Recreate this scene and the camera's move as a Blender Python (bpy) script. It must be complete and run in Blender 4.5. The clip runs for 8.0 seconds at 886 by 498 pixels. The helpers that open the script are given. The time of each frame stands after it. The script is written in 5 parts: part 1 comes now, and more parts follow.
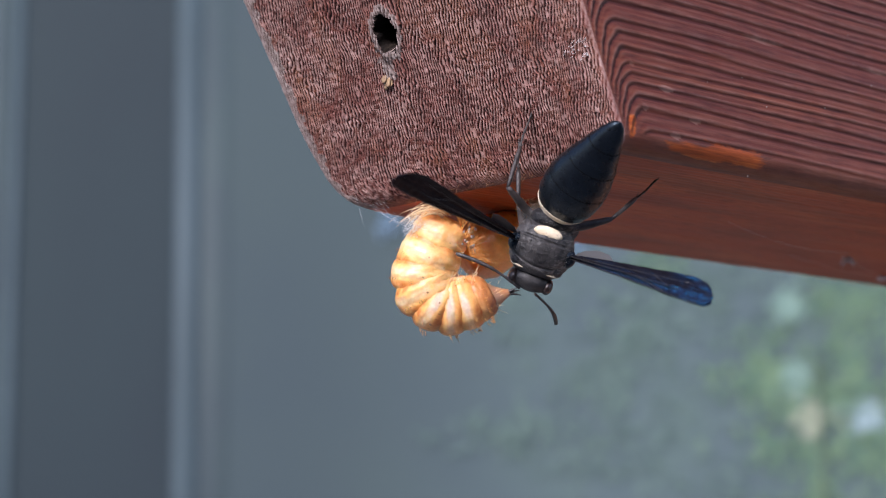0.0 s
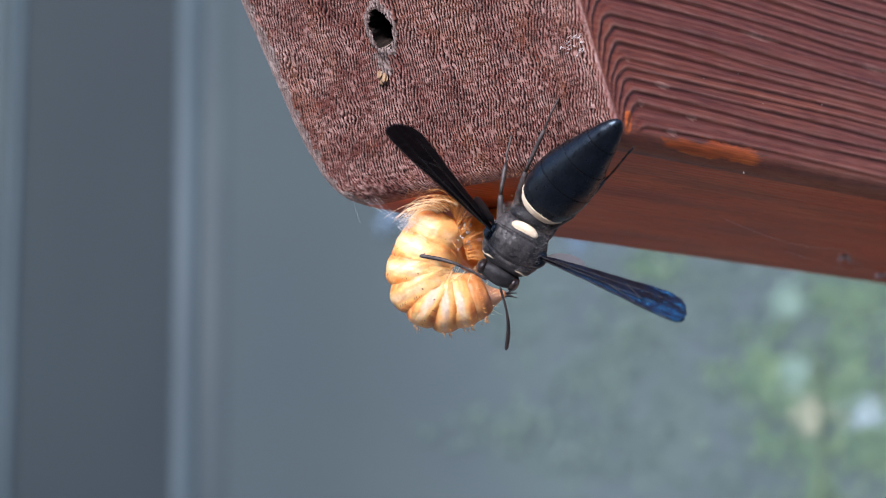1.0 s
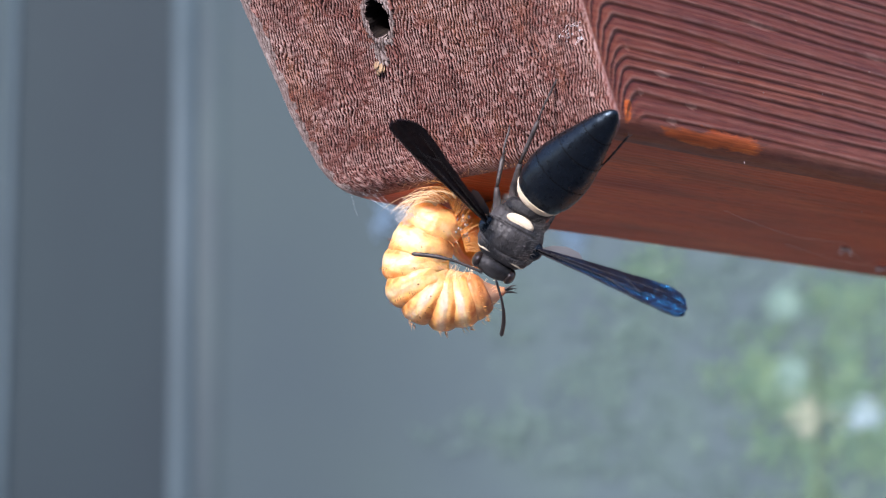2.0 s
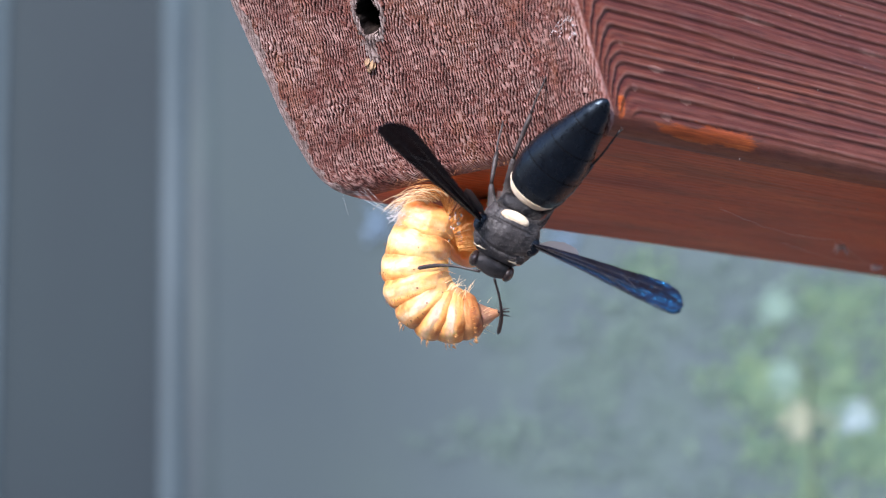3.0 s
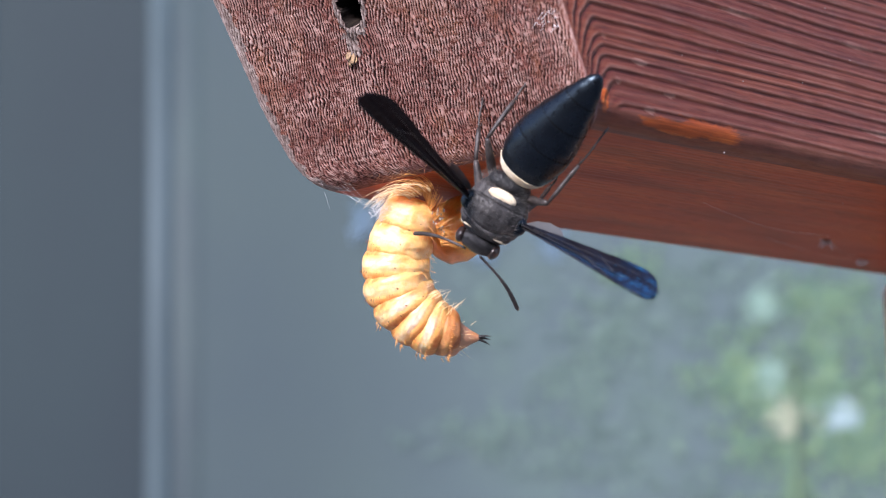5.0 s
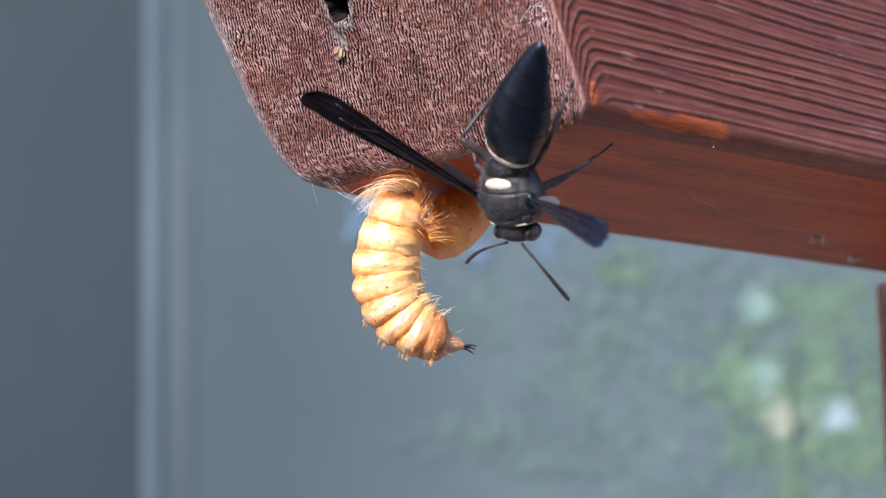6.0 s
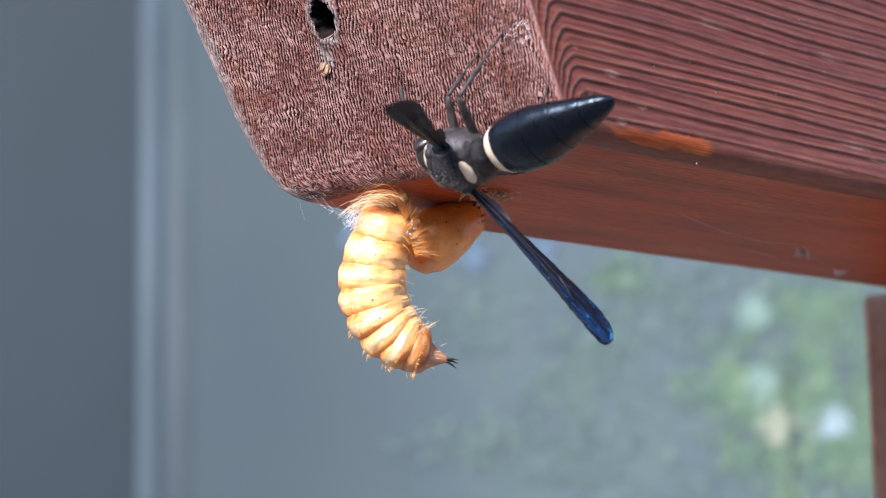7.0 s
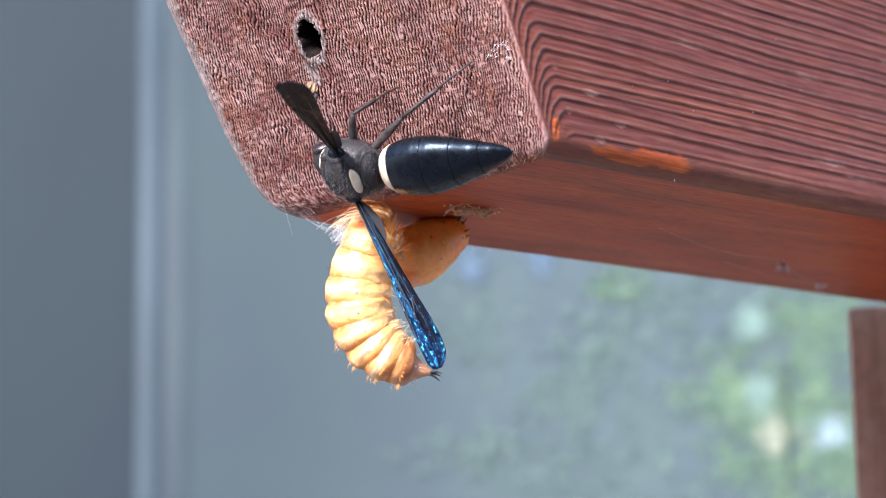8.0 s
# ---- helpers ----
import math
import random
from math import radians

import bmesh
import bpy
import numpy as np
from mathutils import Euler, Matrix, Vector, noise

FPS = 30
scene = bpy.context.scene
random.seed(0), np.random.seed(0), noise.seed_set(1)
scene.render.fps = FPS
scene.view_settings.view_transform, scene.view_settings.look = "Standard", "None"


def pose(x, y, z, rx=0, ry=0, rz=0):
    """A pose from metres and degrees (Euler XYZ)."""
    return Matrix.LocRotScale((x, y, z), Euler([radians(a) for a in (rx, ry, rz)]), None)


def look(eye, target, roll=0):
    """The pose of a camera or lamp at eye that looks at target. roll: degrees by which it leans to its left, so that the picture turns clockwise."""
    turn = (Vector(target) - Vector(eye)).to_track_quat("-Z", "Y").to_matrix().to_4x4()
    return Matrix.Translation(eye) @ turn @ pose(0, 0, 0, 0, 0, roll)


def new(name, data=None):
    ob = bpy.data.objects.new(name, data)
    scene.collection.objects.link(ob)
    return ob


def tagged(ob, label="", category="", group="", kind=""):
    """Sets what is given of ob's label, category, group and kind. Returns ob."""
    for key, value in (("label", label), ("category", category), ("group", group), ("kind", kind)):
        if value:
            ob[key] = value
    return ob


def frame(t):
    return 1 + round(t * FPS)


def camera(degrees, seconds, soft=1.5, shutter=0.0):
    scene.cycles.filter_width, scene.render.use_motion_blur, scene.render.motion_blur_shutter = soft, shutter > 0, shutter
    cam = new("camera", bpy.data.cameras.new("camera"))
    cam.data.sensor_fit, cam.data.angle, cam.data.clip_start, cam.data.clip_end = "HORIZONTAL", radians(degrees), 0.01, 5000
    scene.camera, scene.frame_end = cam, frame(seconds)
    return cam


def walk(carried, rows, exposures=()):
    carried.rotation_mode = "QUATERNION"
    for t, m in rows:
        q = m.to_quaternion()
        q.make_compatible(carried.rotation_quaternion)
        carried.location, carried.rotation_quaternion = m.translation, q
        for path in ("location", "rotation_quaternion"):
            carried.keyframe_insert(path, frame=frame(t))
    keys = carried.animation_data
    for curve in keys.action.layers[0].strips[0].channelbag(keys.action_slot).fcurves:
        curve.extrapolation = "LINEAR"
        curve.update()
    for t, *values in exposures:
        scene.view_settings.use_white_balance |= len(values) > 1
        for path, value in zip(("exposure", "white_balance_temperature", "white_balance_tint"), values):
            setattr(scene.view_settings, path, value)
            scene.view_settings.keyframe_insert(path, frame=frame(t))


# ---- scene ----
# The camera: a hand-held close-up, about 17 cm from the end of a weathered rafter.
cam = camera(28.0, 8.0, soft=1.0)
cam.data.dof.use_dof = True
cam.data.dof.focus_distance = 0.177
cam.data.dof.aperture_fstop = 34.0
walk(cam, [
    (0, pose(-0.11702, -0.11554, 1.56093, 100.459, 0.772, -38.343)),
    (0.5, pose(-0.1164, -0.11531, 1.56088, 100.442, 0.765, -38.354)),
    (1, pose(-0.11632, -0.11549, 1.56114, 100.296, 0.634, -38.36)),
    (1.5, pose(-0.1159, -0.115, 1.56065, 100.319, 0.711, -38.351)),
    (3, pose(-0.11413, -0.11215, 1.5599, 100.612, 1.188, -38.68)),
    (3.5, pose(-0.1134, -0.11211, 1.55959, 100.589, 1.262, -38.757)),
    (4, pose(-0.1128, -0.1114, 1.55925, 100.591, 1.452, -38.91)),
    (4.5, pose(-0.11318, -0.11131, 1.55993, 100.56, 1.403, -38.991)),
    (6, pose(-0.11159, -0.11084, 1.55932, 100.629, 1.508, -39.187)),
    (6.5, pose(-0.11164, -0.11136, 1.55964, 100.646, 1.508, -39.231)),
    (7, pose(-0.11138, -0.11269, 1.56005, 100.787, 1.365, -39.275)),
    (7.5, pose(-0.1117, -0.11428, 1.56003, 101.104, 1.384, -39.314)),
    (8, pose(-0.11276, -0.11691, 1.55979, 101.078, 1.296, -39.291)),
], exposures=[(t, stops + 0.57, 6030, 23) for t, stops in ((0, 0.0), (0.5, 0.03), (1.5, 0.32), (4.0, 0.45), (6.5, 0.38), (7.0, 0.55), (8.0, 0.85))])

# ---- light: bright open shade under a hazy sky, the sun behind the camera ----
SUN_ELEVATION, SUN_AZIMUTH = 30.0, 246.0     # the azimuth from +y towards +x
world = bpy.data.worlds.new("sky")
scene.world = world
world.use_nodes = True
nt = world.node_tree
sky = nt.nodes.new("ShaderNodeTexSky")
sky.sky_type = "NISHITA"
sky.sun_disc = False
sky.sun_elevation = radians(SUN_ELEVATION)
sky.sun_rotation = radians(SUN_AZIMUTH)
sky.air_density, sky.dust_density, sky.ozone_density = 1.0, 1.0, 1.5
nt.links.new(sky.outputs[0], nt.nodes["Background"].inputs[0])
nt.nodes["Background"].inputs[1].default_value = 0.15
sun = new("sun", bpy.data.lights.new("sun", "SUN"))
sun.data.energy, sun.data.angle, sun.data.color = 3.4, radians(10), (1.0, 0.96, 0.90)
sun_way = Vector((math.sin(radians(SUN_AZIMUTH)), math.cos(radians(SUN_AZIMUTH)), math.tan(radians(SUN_ELEVATION))))
sun.matrix_world = look(Vector((0, 0, 1.6)) + 6 * sun_way, (0, 0, 1.6))

Z0 = 1.6        # height of the rafter's underside above the ground
MM = 0.001


# ---- materials ----
def principled(name, colour=(0.5, 0.5, 0.5), rough=0.6, metal=0.0, **more):
    mat = bpy.data.materials.new(name)
    mat.use_nodes = True
    b = mat.node_tree.nodes["Principled BSDF"]
    b.inputs["Base Color"].default_value = (*colour, 1)
    b.inputs["Roughness"].default_value = rough
    b.inputs["Metallic"].default_value = metal
    for key, value in more.items():
        b.inputs[key.replace("_", " ")].default_value = value
    return mat, mat.node_tree, b


def ramp(tree, source, stops):
    r = tree.nodes.new("ShaderNodeValToRGB")
    while len(r.color_ramp.elements) < len(stops):
        r.color_ramp.elements.new(0.5)
    for e, (at, c) in zip(r.color_ramp.elements, stops):
        e.position, e.color = at, (*c, 1)
    tree.links.new(source, r.inputs[0])
    return r.outputs[0]


def mix(tree, fac, a, b, kind="MIX"):
    m = tree.nodes.new("ShaderNodeMix")
    m.data_type, m.blend_type = "RGBA", kind
    for slot, value in ((0, fac), (6, a), (7, b)):
        if isinstance(value, (int, float)):
            m.inputs[slot].default_value = value
        elif isinstance(value, tuple):
            m.inputs[slot].default_value = (*value, 1)
        else:
            tree.links.new(value, m.inputs[slot])
    return m.outputs[2]


def coords(tree, scale=(1, 1, 1), turn=(0, 0, 0)):
    c = tree.nodes.new("ShaderNodeTexCoord")
    m = tree.nodes.new("ShaderNodeMapping")
    m.inputs["Scale"].default_value = scale
    m.inputs["Rotation"].default_value = [radians(a) for a in turn]
    tree.links.new(c.outputs["Object"], m.inputs[0])
    return m.outputs[0]


def fractal(tree, vector, scale, detail=4.0, rough=0.55, distort=0.0):
    n = tree.nodes.new("ShaderNodeTexNoise")
    n.inputs["Scale"].default_value = scale
    n.inputs["Detail"].default_value = detail
    n.inputs["Roughness"].default_value = rough
    n.inputs["Distortion"].default_value = distort
    tree.links.new(vector, n.inputs["Vector"])
    return n.outputs["Fac"]


def bump(tree, shader, height, strength, distance):
    b = tree.nodes.new("ShaderNodeBump")
    b.inputs["Strength"].default_value = strength
    b.inputs["Distance"].default_value = distance
    tree.links.new(height, b.inputs["Height"])
    tree.links.new(b.outputs[0], shader.inputs["Normal"])


def flaked(tree, value):
    """1 where the value is below 1.9, with a narrow ragged border."""
    m = tree.nodes.new("ShaderNodeMapRange")
    m.inputs["From Min"].default_value = 1.70
    m.inputs["From Max"].default_value = 1.98
    m.inputs["To Min"].default_value = 1.0
    m.inputs["To Max"].default_value = 0.0
    tree.links.new(value, m.inputs["Value"])
    return m.outputs[0]


# centres and half sizes, in metres, of the flaked places on the rafter's lower near arris
CHIPS = (((0.0090, 0.0003, Z0 + 0.0013), (0.0088, 0.0032, 0.0012)), ((-0.0022, 0.0, Z0 + 0.0021), (0.0007, 0.0020, 0.0013)))


def wood_material(name, dark, mid, pale, wear, along, rough, grain=900.0, relief=0.25, blush=None, deep=0.6, patches=(), gloss=0.25, cut=0.508, steep=1.0):
    """Stained softwood: streaks along one axis, blotches of stain, grey wear that also heightens the ridges, shade
    painted into the grooves.
    """
    mat, tree, b = principled(name, rough=rough)
    b.inputs["Specular IOR Level"].default_value = gloss
    streak = fractal(tree, coords(tree, along), grain, 5, 0.6)
    blotch = fractal(tree, coords(tree), 90, 4, 0.55)
    fine = fractal(tree, coords(tree, tuple(max(0.12, a) for a in along)), 2600, 3, 0.6)
    base = ramp(tree, streak, [(0.3, dark), (0.52, mid), (0.75, pale)])
    base = mix(tree, ramp(tree, blotch, [(0.42, (0, 0, 0)), (0.7, (0.75, 0.75, 0.75))]), base, mid)
    if blush:
        base = mix(tree, ramp(tree, fractal(tree, coords(tree, tuple(max(0.12, a) for a in along)), 170, 5, 0.7), [(0.5, (0, 0, 0)), (0.68, (0.8, 0.8, 0.8))]), base, blush)
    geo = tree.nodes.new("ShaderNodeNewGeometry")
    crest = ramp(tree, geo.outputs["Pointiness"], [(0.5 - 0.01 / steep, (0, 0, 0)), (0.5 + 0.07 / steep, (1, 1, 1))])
    groove_shade = ramp(tree, geo.outputs["Pointiness"], [(0.5 - 0.06 / steep, (1, 1, 1)), (cut, (0, 0, 0))])
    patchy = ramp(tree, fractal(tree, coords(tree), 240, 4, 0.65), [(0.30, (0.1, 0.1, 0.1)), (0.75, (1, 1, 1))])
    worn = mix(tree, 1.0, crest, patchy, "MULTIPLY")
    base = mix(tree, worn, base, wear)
    # hollows darkened: the shade between ridges is put into the colour
    base = mix(tree, groove_shade, base, tuple(deep * c for c in dark))
    for centre, radii in patches:          # stain flaked off, bare orange wood below
        c = tree.nodes.new("ShaderNodeTexCoord")
        off = tree.nodes.new("ShaderNodeVectorMath")
        off.operation = "SUBTRACT"
        off.inputs[1].default_value = centre
        tree.links.new(c.outputs["Object"], off.inputs[0])
        div = tree.nodes.new("ShaderNodeVectorMath")
        div.operation = "DIVIDE"
        div.inputs[1].default_value = radii
        tree.links.new(off.outputs[0], div.inputs[0])
        ln = tree.nodes.new("ShaderNodeVectorMath")
        ln.operation = "LENGTH"
        tree.links.new(div.outputs[0], ln.inputs[0])
        rag = tree.nodes.new("ShaderNodeMath")
        rag.operation = "MULTIPLY_ADD"
        rag.inputs[1].default_value = 2.4
        tree.links.new(fractal(tree, coords(tree, (0.22, 1, 1)), 800, 5, 0.65), rag.inputs[0])
        tree.links.new(ln.outputs["Value"], rag.inputs[2])
        flake = ramp(tree, streak, [(0.3, (0.20, 0.036, 0.008)), (0.5, (0.42, 0.085, 0.015)), (0.72, (0.80, 0.25, 0.05))])
        base = mix(tree, flaked(tree, rag.outputs[0]), base, flake)
    speck = ramp(tree, fine, [(0.3, (0.55, 0.55, 0.55)), (0.55, (1, 1, 1))])
    base = mix(tree, 0.7, base, speck, "MULTIPLY")
    tree.links.new(base, b.inputs["Base Color"])
    bump(tree, b, mix(tree, 0.5, streak, fine), relief, 0.0002)
    return mat


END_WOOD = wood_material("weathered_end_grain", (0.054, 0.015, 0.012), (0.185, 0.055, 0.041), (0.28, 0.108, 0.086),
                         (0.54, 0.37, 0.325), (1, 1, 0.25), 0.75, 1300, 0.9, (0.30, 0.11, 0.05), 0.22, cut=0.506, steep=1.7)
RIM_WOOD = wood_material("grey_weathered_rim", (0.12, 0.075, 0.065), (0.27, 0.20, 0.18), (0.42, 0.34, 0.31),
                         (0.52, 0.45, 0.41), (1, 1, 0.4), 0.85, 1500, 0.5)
# the hole's inner shade is put into this near-black wood colour
BORE_SHADE = wood_material("bored_wood_painted_shade", (0.012, 0.008, 0.006), (0.02, 0.013, 0.01), (0.03, 0.02, 0.015),
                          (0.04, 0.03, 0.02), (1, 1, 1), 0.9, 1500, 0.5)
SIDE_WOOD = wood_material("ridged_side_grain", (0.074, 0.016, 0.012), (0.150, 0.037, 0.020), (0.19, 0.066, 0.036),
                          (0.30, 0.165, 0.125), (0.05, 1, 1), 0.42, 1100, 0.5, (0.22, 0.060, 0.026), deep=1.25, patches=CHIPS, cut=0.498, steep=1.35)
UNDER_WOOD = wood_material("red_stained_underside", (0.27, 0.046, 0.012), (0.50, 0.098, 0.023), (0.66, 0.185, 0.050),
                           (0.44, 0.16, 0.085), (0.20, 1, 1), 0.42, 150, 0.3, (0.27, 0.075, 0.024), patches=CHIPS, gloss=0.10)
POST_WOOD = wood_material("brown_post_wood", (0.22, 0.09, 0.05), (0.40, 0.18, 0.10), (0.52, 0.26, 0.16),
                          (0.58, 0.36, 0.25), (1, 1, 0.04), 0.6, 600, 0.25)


# ---- building helpers ----
def part(name, bm, material, parent=None, label="", smooth=True):
    me = bpy.data.meshes.new(name)
    bmesh.ops.recalc_face_normals(bm, faces=bm.faces)
    bm.to_mesh(me)
    bm.free()
    if smooth:
        me.polygons.foreach_set("use_smooth", [True] * len(me.polygons))
    for m in (material if isinstance(material, (list, tuple)) else [material]):
        me.materials.append(m)
    ob = new(name, me)
    ob.parent = parent
    if label:
        tagged(ob, label)
    return ob


def mesh_object(name, verts, faces, materials, slots=None, parent=None):
    me = bpy.data.meshes.new(name)
    me.from_pydata(verts, [], faces)
    me.polygons.foreach_set("use_smooth", [True] * len(me.polygons))
    for m in materials:
        me.materials.append(m)
    if slots is not None:
        me.polygons.foreach_set("material_index", slots)
    me.update()
    ob = new(name, me)
    ob.parent = parent
    return ob


def smoothstep(a, b, x):
    x = min(1.0, max(0.0, (x - a) / (b - a)))
    return x * x * (3 - 2 * x)


# ---- the rafter: 38 mm wide, its end sawn at a slant, all worn by weather (numbers in mm) ----
CUT, SKEW, WIDE, TALL = 0.617, -0.204, 39.45, 140.0
END_NORMAL = Vector((-1, SKEW, -CUT)).normalized()
HOLE = (22.9, 15.0)          # y, z of the bored hole


def end_x(y, z):
    lip = max(-3.0, min(0.6, -3.0 + 0.217 * z))          # the near edge was sawn more steeply
    return -CUT * z + SKEW * y + lip * math.exp(-(y / 7) ** 2)


def near_y(z):               # outline of the section: rounded arrises below
    r = 2.0
    return 0.0 if z >= r else r - math.sqrt(max(0.0, r * r - (r - z) ** 2))


def far_y(z, r=4.2):
    wide = WIDE - 0.06 * max(0.0, z - 9.0)
    return wide if z >= r else wide - (r - math.sqrt(max(0.0, r * r - (r - z) ** 2)))


def setback(y, z):
    """How far the worn arrises round the sawn end stand back from its plane."""
    soft = smoothstep(2.0, 7.0, z)
    out = 0.0
    for d, r, hold in ((y - near_y(z), 0.4, 1 - 0.4 * soft), (far_y(z) - y, 0.9, 1 - 0.9 * soft), (z, 1.0 + 1.0 * smoothstep(24, 37, y), 1.0)):
        dd = min(r, max(0.0, d))
        out = max(out, hold * (r - math.sqrt(max(0.0, r * r - (r - dd) ** 2))))
    return out


def nz(x, y, z):
    return noise.noise(Vector((x, y, z)))


def hole_distance(y, z):
    """1 at the ragged edge of the bored hole."""
    dy, dz = y - HOLE[0], z - HOLE[1]
    u, v = dy * math.cos(0.45) + dz * math.sin(0.45), -dy * math.sin(0.45) + dz * math.cos(0.45)
    return math.hypot(u / 1.15, v / 1.7) + 0.22 * nz(y * 1.3, z * 1.3, 21) + 0.1 * nz(y * 3.1, z * 3.1, 22)


def end_relief(y, z):
    """Sawn end grain: thin wavy ribs, broken crosswise, and the bored hole with its rim."""
    wob = 0.55 * nz(y * 0.25, z * 0.35, 3) + 0.20 * nz(y * 0.9, z * 1.1, 7) + 0.17 * nz(y * 1.4, z * 3.0, 17)
    q = (y + 0.44 * z + wob) / 0.35
    f = q - math.floor(q)
    rib = 2 * smoothstep(0.0, 0.5, f) * (1 - smoothstep(0.5, 1.0, f)) - 1
    breaks = nz(y * 1.6, z * 1.5, 11)
    h = 0.13 * rib * (0.9 + 0.8 * breaks) + 0.010 * math.sin(z * 10.5 + 5 * nz(y * 0.9, z * 0.3, 19)) + 0.05 * nz(y * 0.8, z * 0.5, 5) + 0.025 * nz(y * 2.5, z * 2.5, 9)
    h += 0.12 * nz(y * 0.12, z * 0.12, 2)
    d = hole_distance(y, z)
    h += 0.22 * math.exp(-((d - 1.3) / 0.3) ** 2)
    if d < 1.08:
        h -= 14.0 * smoothstep(1.06, 0.92, d)
    return h


def side_relief(x, z):
    """Weathered long grain: hard ridges stand proud, and bend down round the sawn end."""
    s = x - end_x(0, z)
    q = z + 5.2 * max(0.0, 1 - max(0.0, s) / 4.2) ** 2.0 + 0.35 * nz(x * 0.05, z * 0.3, 1) + 0.012 * x + 0.25 * nz(x * 0.02, z * 0.9, 8)
    pitch = 1.27
    p = q / pitch + 0.75 * nz(0.3, q * 0.40, 4)
    f = p - math.floor(p)
    ridge = smoothstep(0.0, 0.26, f) * (1 - 0.55 * smoothstep(0.25, 0.7, f) - 0.45 * smoothstep(0.82, 1.0, f)) + 0.32 * math.exp(-((f - 0.24) / 0.09) ** 2)
    fade = smoothstep(1.3, 2.4, z)
    fine = 0.014 * math.sin(p * 18.8 + 2 * nz(x * 0.05, z, 3))
    return fade * (0.17 * ridge + fine - 0.08) + 0.05 * nz(x * 0.3, z * 2.0, 6) * fade + 0.03 * nz(x * 0.15, z * 0.6, 12)


def under_relief(x, y):
    return 0.06 * nz(x * 0.04, y * 0.35, 14) + 0.03 * nz(x * 0.1, y * 1.6, 15)


def rafter():
    rows = [0.16 * i for i in range(295)]                   # z of the dense lower part
    cols = 680
    verts, faces, slots = [], [], []
    grid = []
    for z in rows:
        line = []
        y0, y1 = near_y(z), far_y(z)
        for j in range(cols + 1):
            y = y0 + (y1 - y0) * j / cols
            d = min(y - near_y(z), far_y(z) - y, z)
            back = setback(y, z)
            keep = smoothstep(0.0, 1.2, d)
            p = Vector((end_x(y, z) + back, y, z)) + END_NORMAL * (end_relief(y, z) * (0.3 + 0.7 * keep))
            line.append(len(verts))
            verts.append(p)
        grid.append(line)
    for i in range(len(rows) - 1):
        for j in range(cols):
            faces.append((grid[i][j], grid[i][j + 1], grid[i + 1][j + 1], grid[i + 1][j]))
            y, z = near_y(rows[i]) + (far_y(rows[i]) - near_y(rows[i])) * (j + 0.5) / cols, rows[i] + 0.08
            edge = 1.25 + 0.9 * nz(y * 0.7, z * 1.4, 37)
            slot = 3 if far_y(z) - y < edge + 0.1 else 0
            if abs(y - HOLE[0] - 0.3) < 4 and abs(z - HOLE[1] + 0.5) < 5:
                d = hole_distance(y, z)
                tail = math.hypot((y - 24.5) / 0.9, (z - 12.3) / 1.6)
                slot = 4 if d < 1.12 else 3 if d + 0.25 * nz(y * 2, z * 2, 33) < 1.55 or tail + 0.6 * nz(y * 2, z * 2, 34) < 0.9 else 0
            slots.append(slot)
    # outline, from the top of the near side round the underside to the far side
    loop = [grid[i][0] for i in range(len(rows) - 1, 0, -1)] + grid[0] + [grid[i][cols] for i in range(1, len(rows))]
    steps = [0.16 * i for i in range(1, 28)] + [4.6 + 0.45 * i for i in range(31)] + [18.5 + 1.6 * i for i in range(70)] + [150, 220, 400, 700, 1100, 2310]
    base = [(verts[v].y, verts[v].z) for v in loop]
    plan = []
    n = len(rows)
    for i, v in enumerate(loop):
        if i < n - 1:
            z = rows[n - 1 - i]
            plan.append((near_y(z), z))
        elif i < n - 1 + cols + 1:
            j = i - (n - 1)
            plan.append((near_y(0) + (far_y(0) - near_y(0)) * j / cols, 0.0))
        else:
            z = rows[i - (n - 1 + cols)]
            plan.append((far_y(z), z))
    last = loop
    for s in steps:
        ring = []
        worn = 1.6 + 2.6 * math.exp(-s / 6)       # the far arris is most worn at the sawn end
        for i, (y, z) in enumerate(plan):
            if i >= n - 1 + cols:
                y = far_y(z, worn)
            elif i >= n - 1:
                y = near_y(0) + (far_y(0, worn) - near_y(0)) * (i - n + 1) / cols
            a = plan[max(0, i - 1)]
            b = plan[min(len(plan) - 1, i + 1)]
            ny, nzz = (a[1] - b[1]), (b[0] - a[0])          # outward: left of the way round
            ln = math.hypot(ny, nzz) or 1
            ny, nzz = -ny / ln, -nzz / ln
            x0 = end_x(y, z)
            edge = setback(*plan[i])
            x = x0 + edge * math.exp(-s / 4) + s if s < 12 else x0 * math.exp(-(s - 12) / 300) + s
            side = side_relief(x, z) if y < WIDE / 2 else 0.3 * side_relief(x + 50, z)
            flat = under_relief(x, y)
            w = smoothstep(0.4, 2.0, z)
            h = side * w + flat * (1 - w)
            h *= smoothstep(0.0, 0.6, s)
            ring.append(len(verts))
            verts.append(Vector((x, y + ny * h, z + nzz * h)))
        for i in range(len(plan) - 1):
            faces.append((last[i], ring[i], ring[i + 1], last[i + 1]))
            y, z = plan[i]
            slots.append(1 if z > 0.15 else 2)
        last = ring
    verts = [v * MM + Vector((0, 0, Z0)) for v in verts]
    # plain upper part of the rafter, out of sight
    zt = rows[-1]
    top = []
    for (x, y, z) in ((end_x(0, zt), 0, zt), (end_x(WIDE, zt), WIDE, zt), (2310, WIDE, zt), (2310, 0, zt),
                      (end_x(0, TALL), 0, TALL), (end_x(WIDE, TALL), WIDE, TALL), (2310, WIDE, TALL), (2310, 0, TALL)):
        top.append(len(verts))
        verts.append(Vector((x, y, z)) * MM + Vector((0, 0, Z0)))
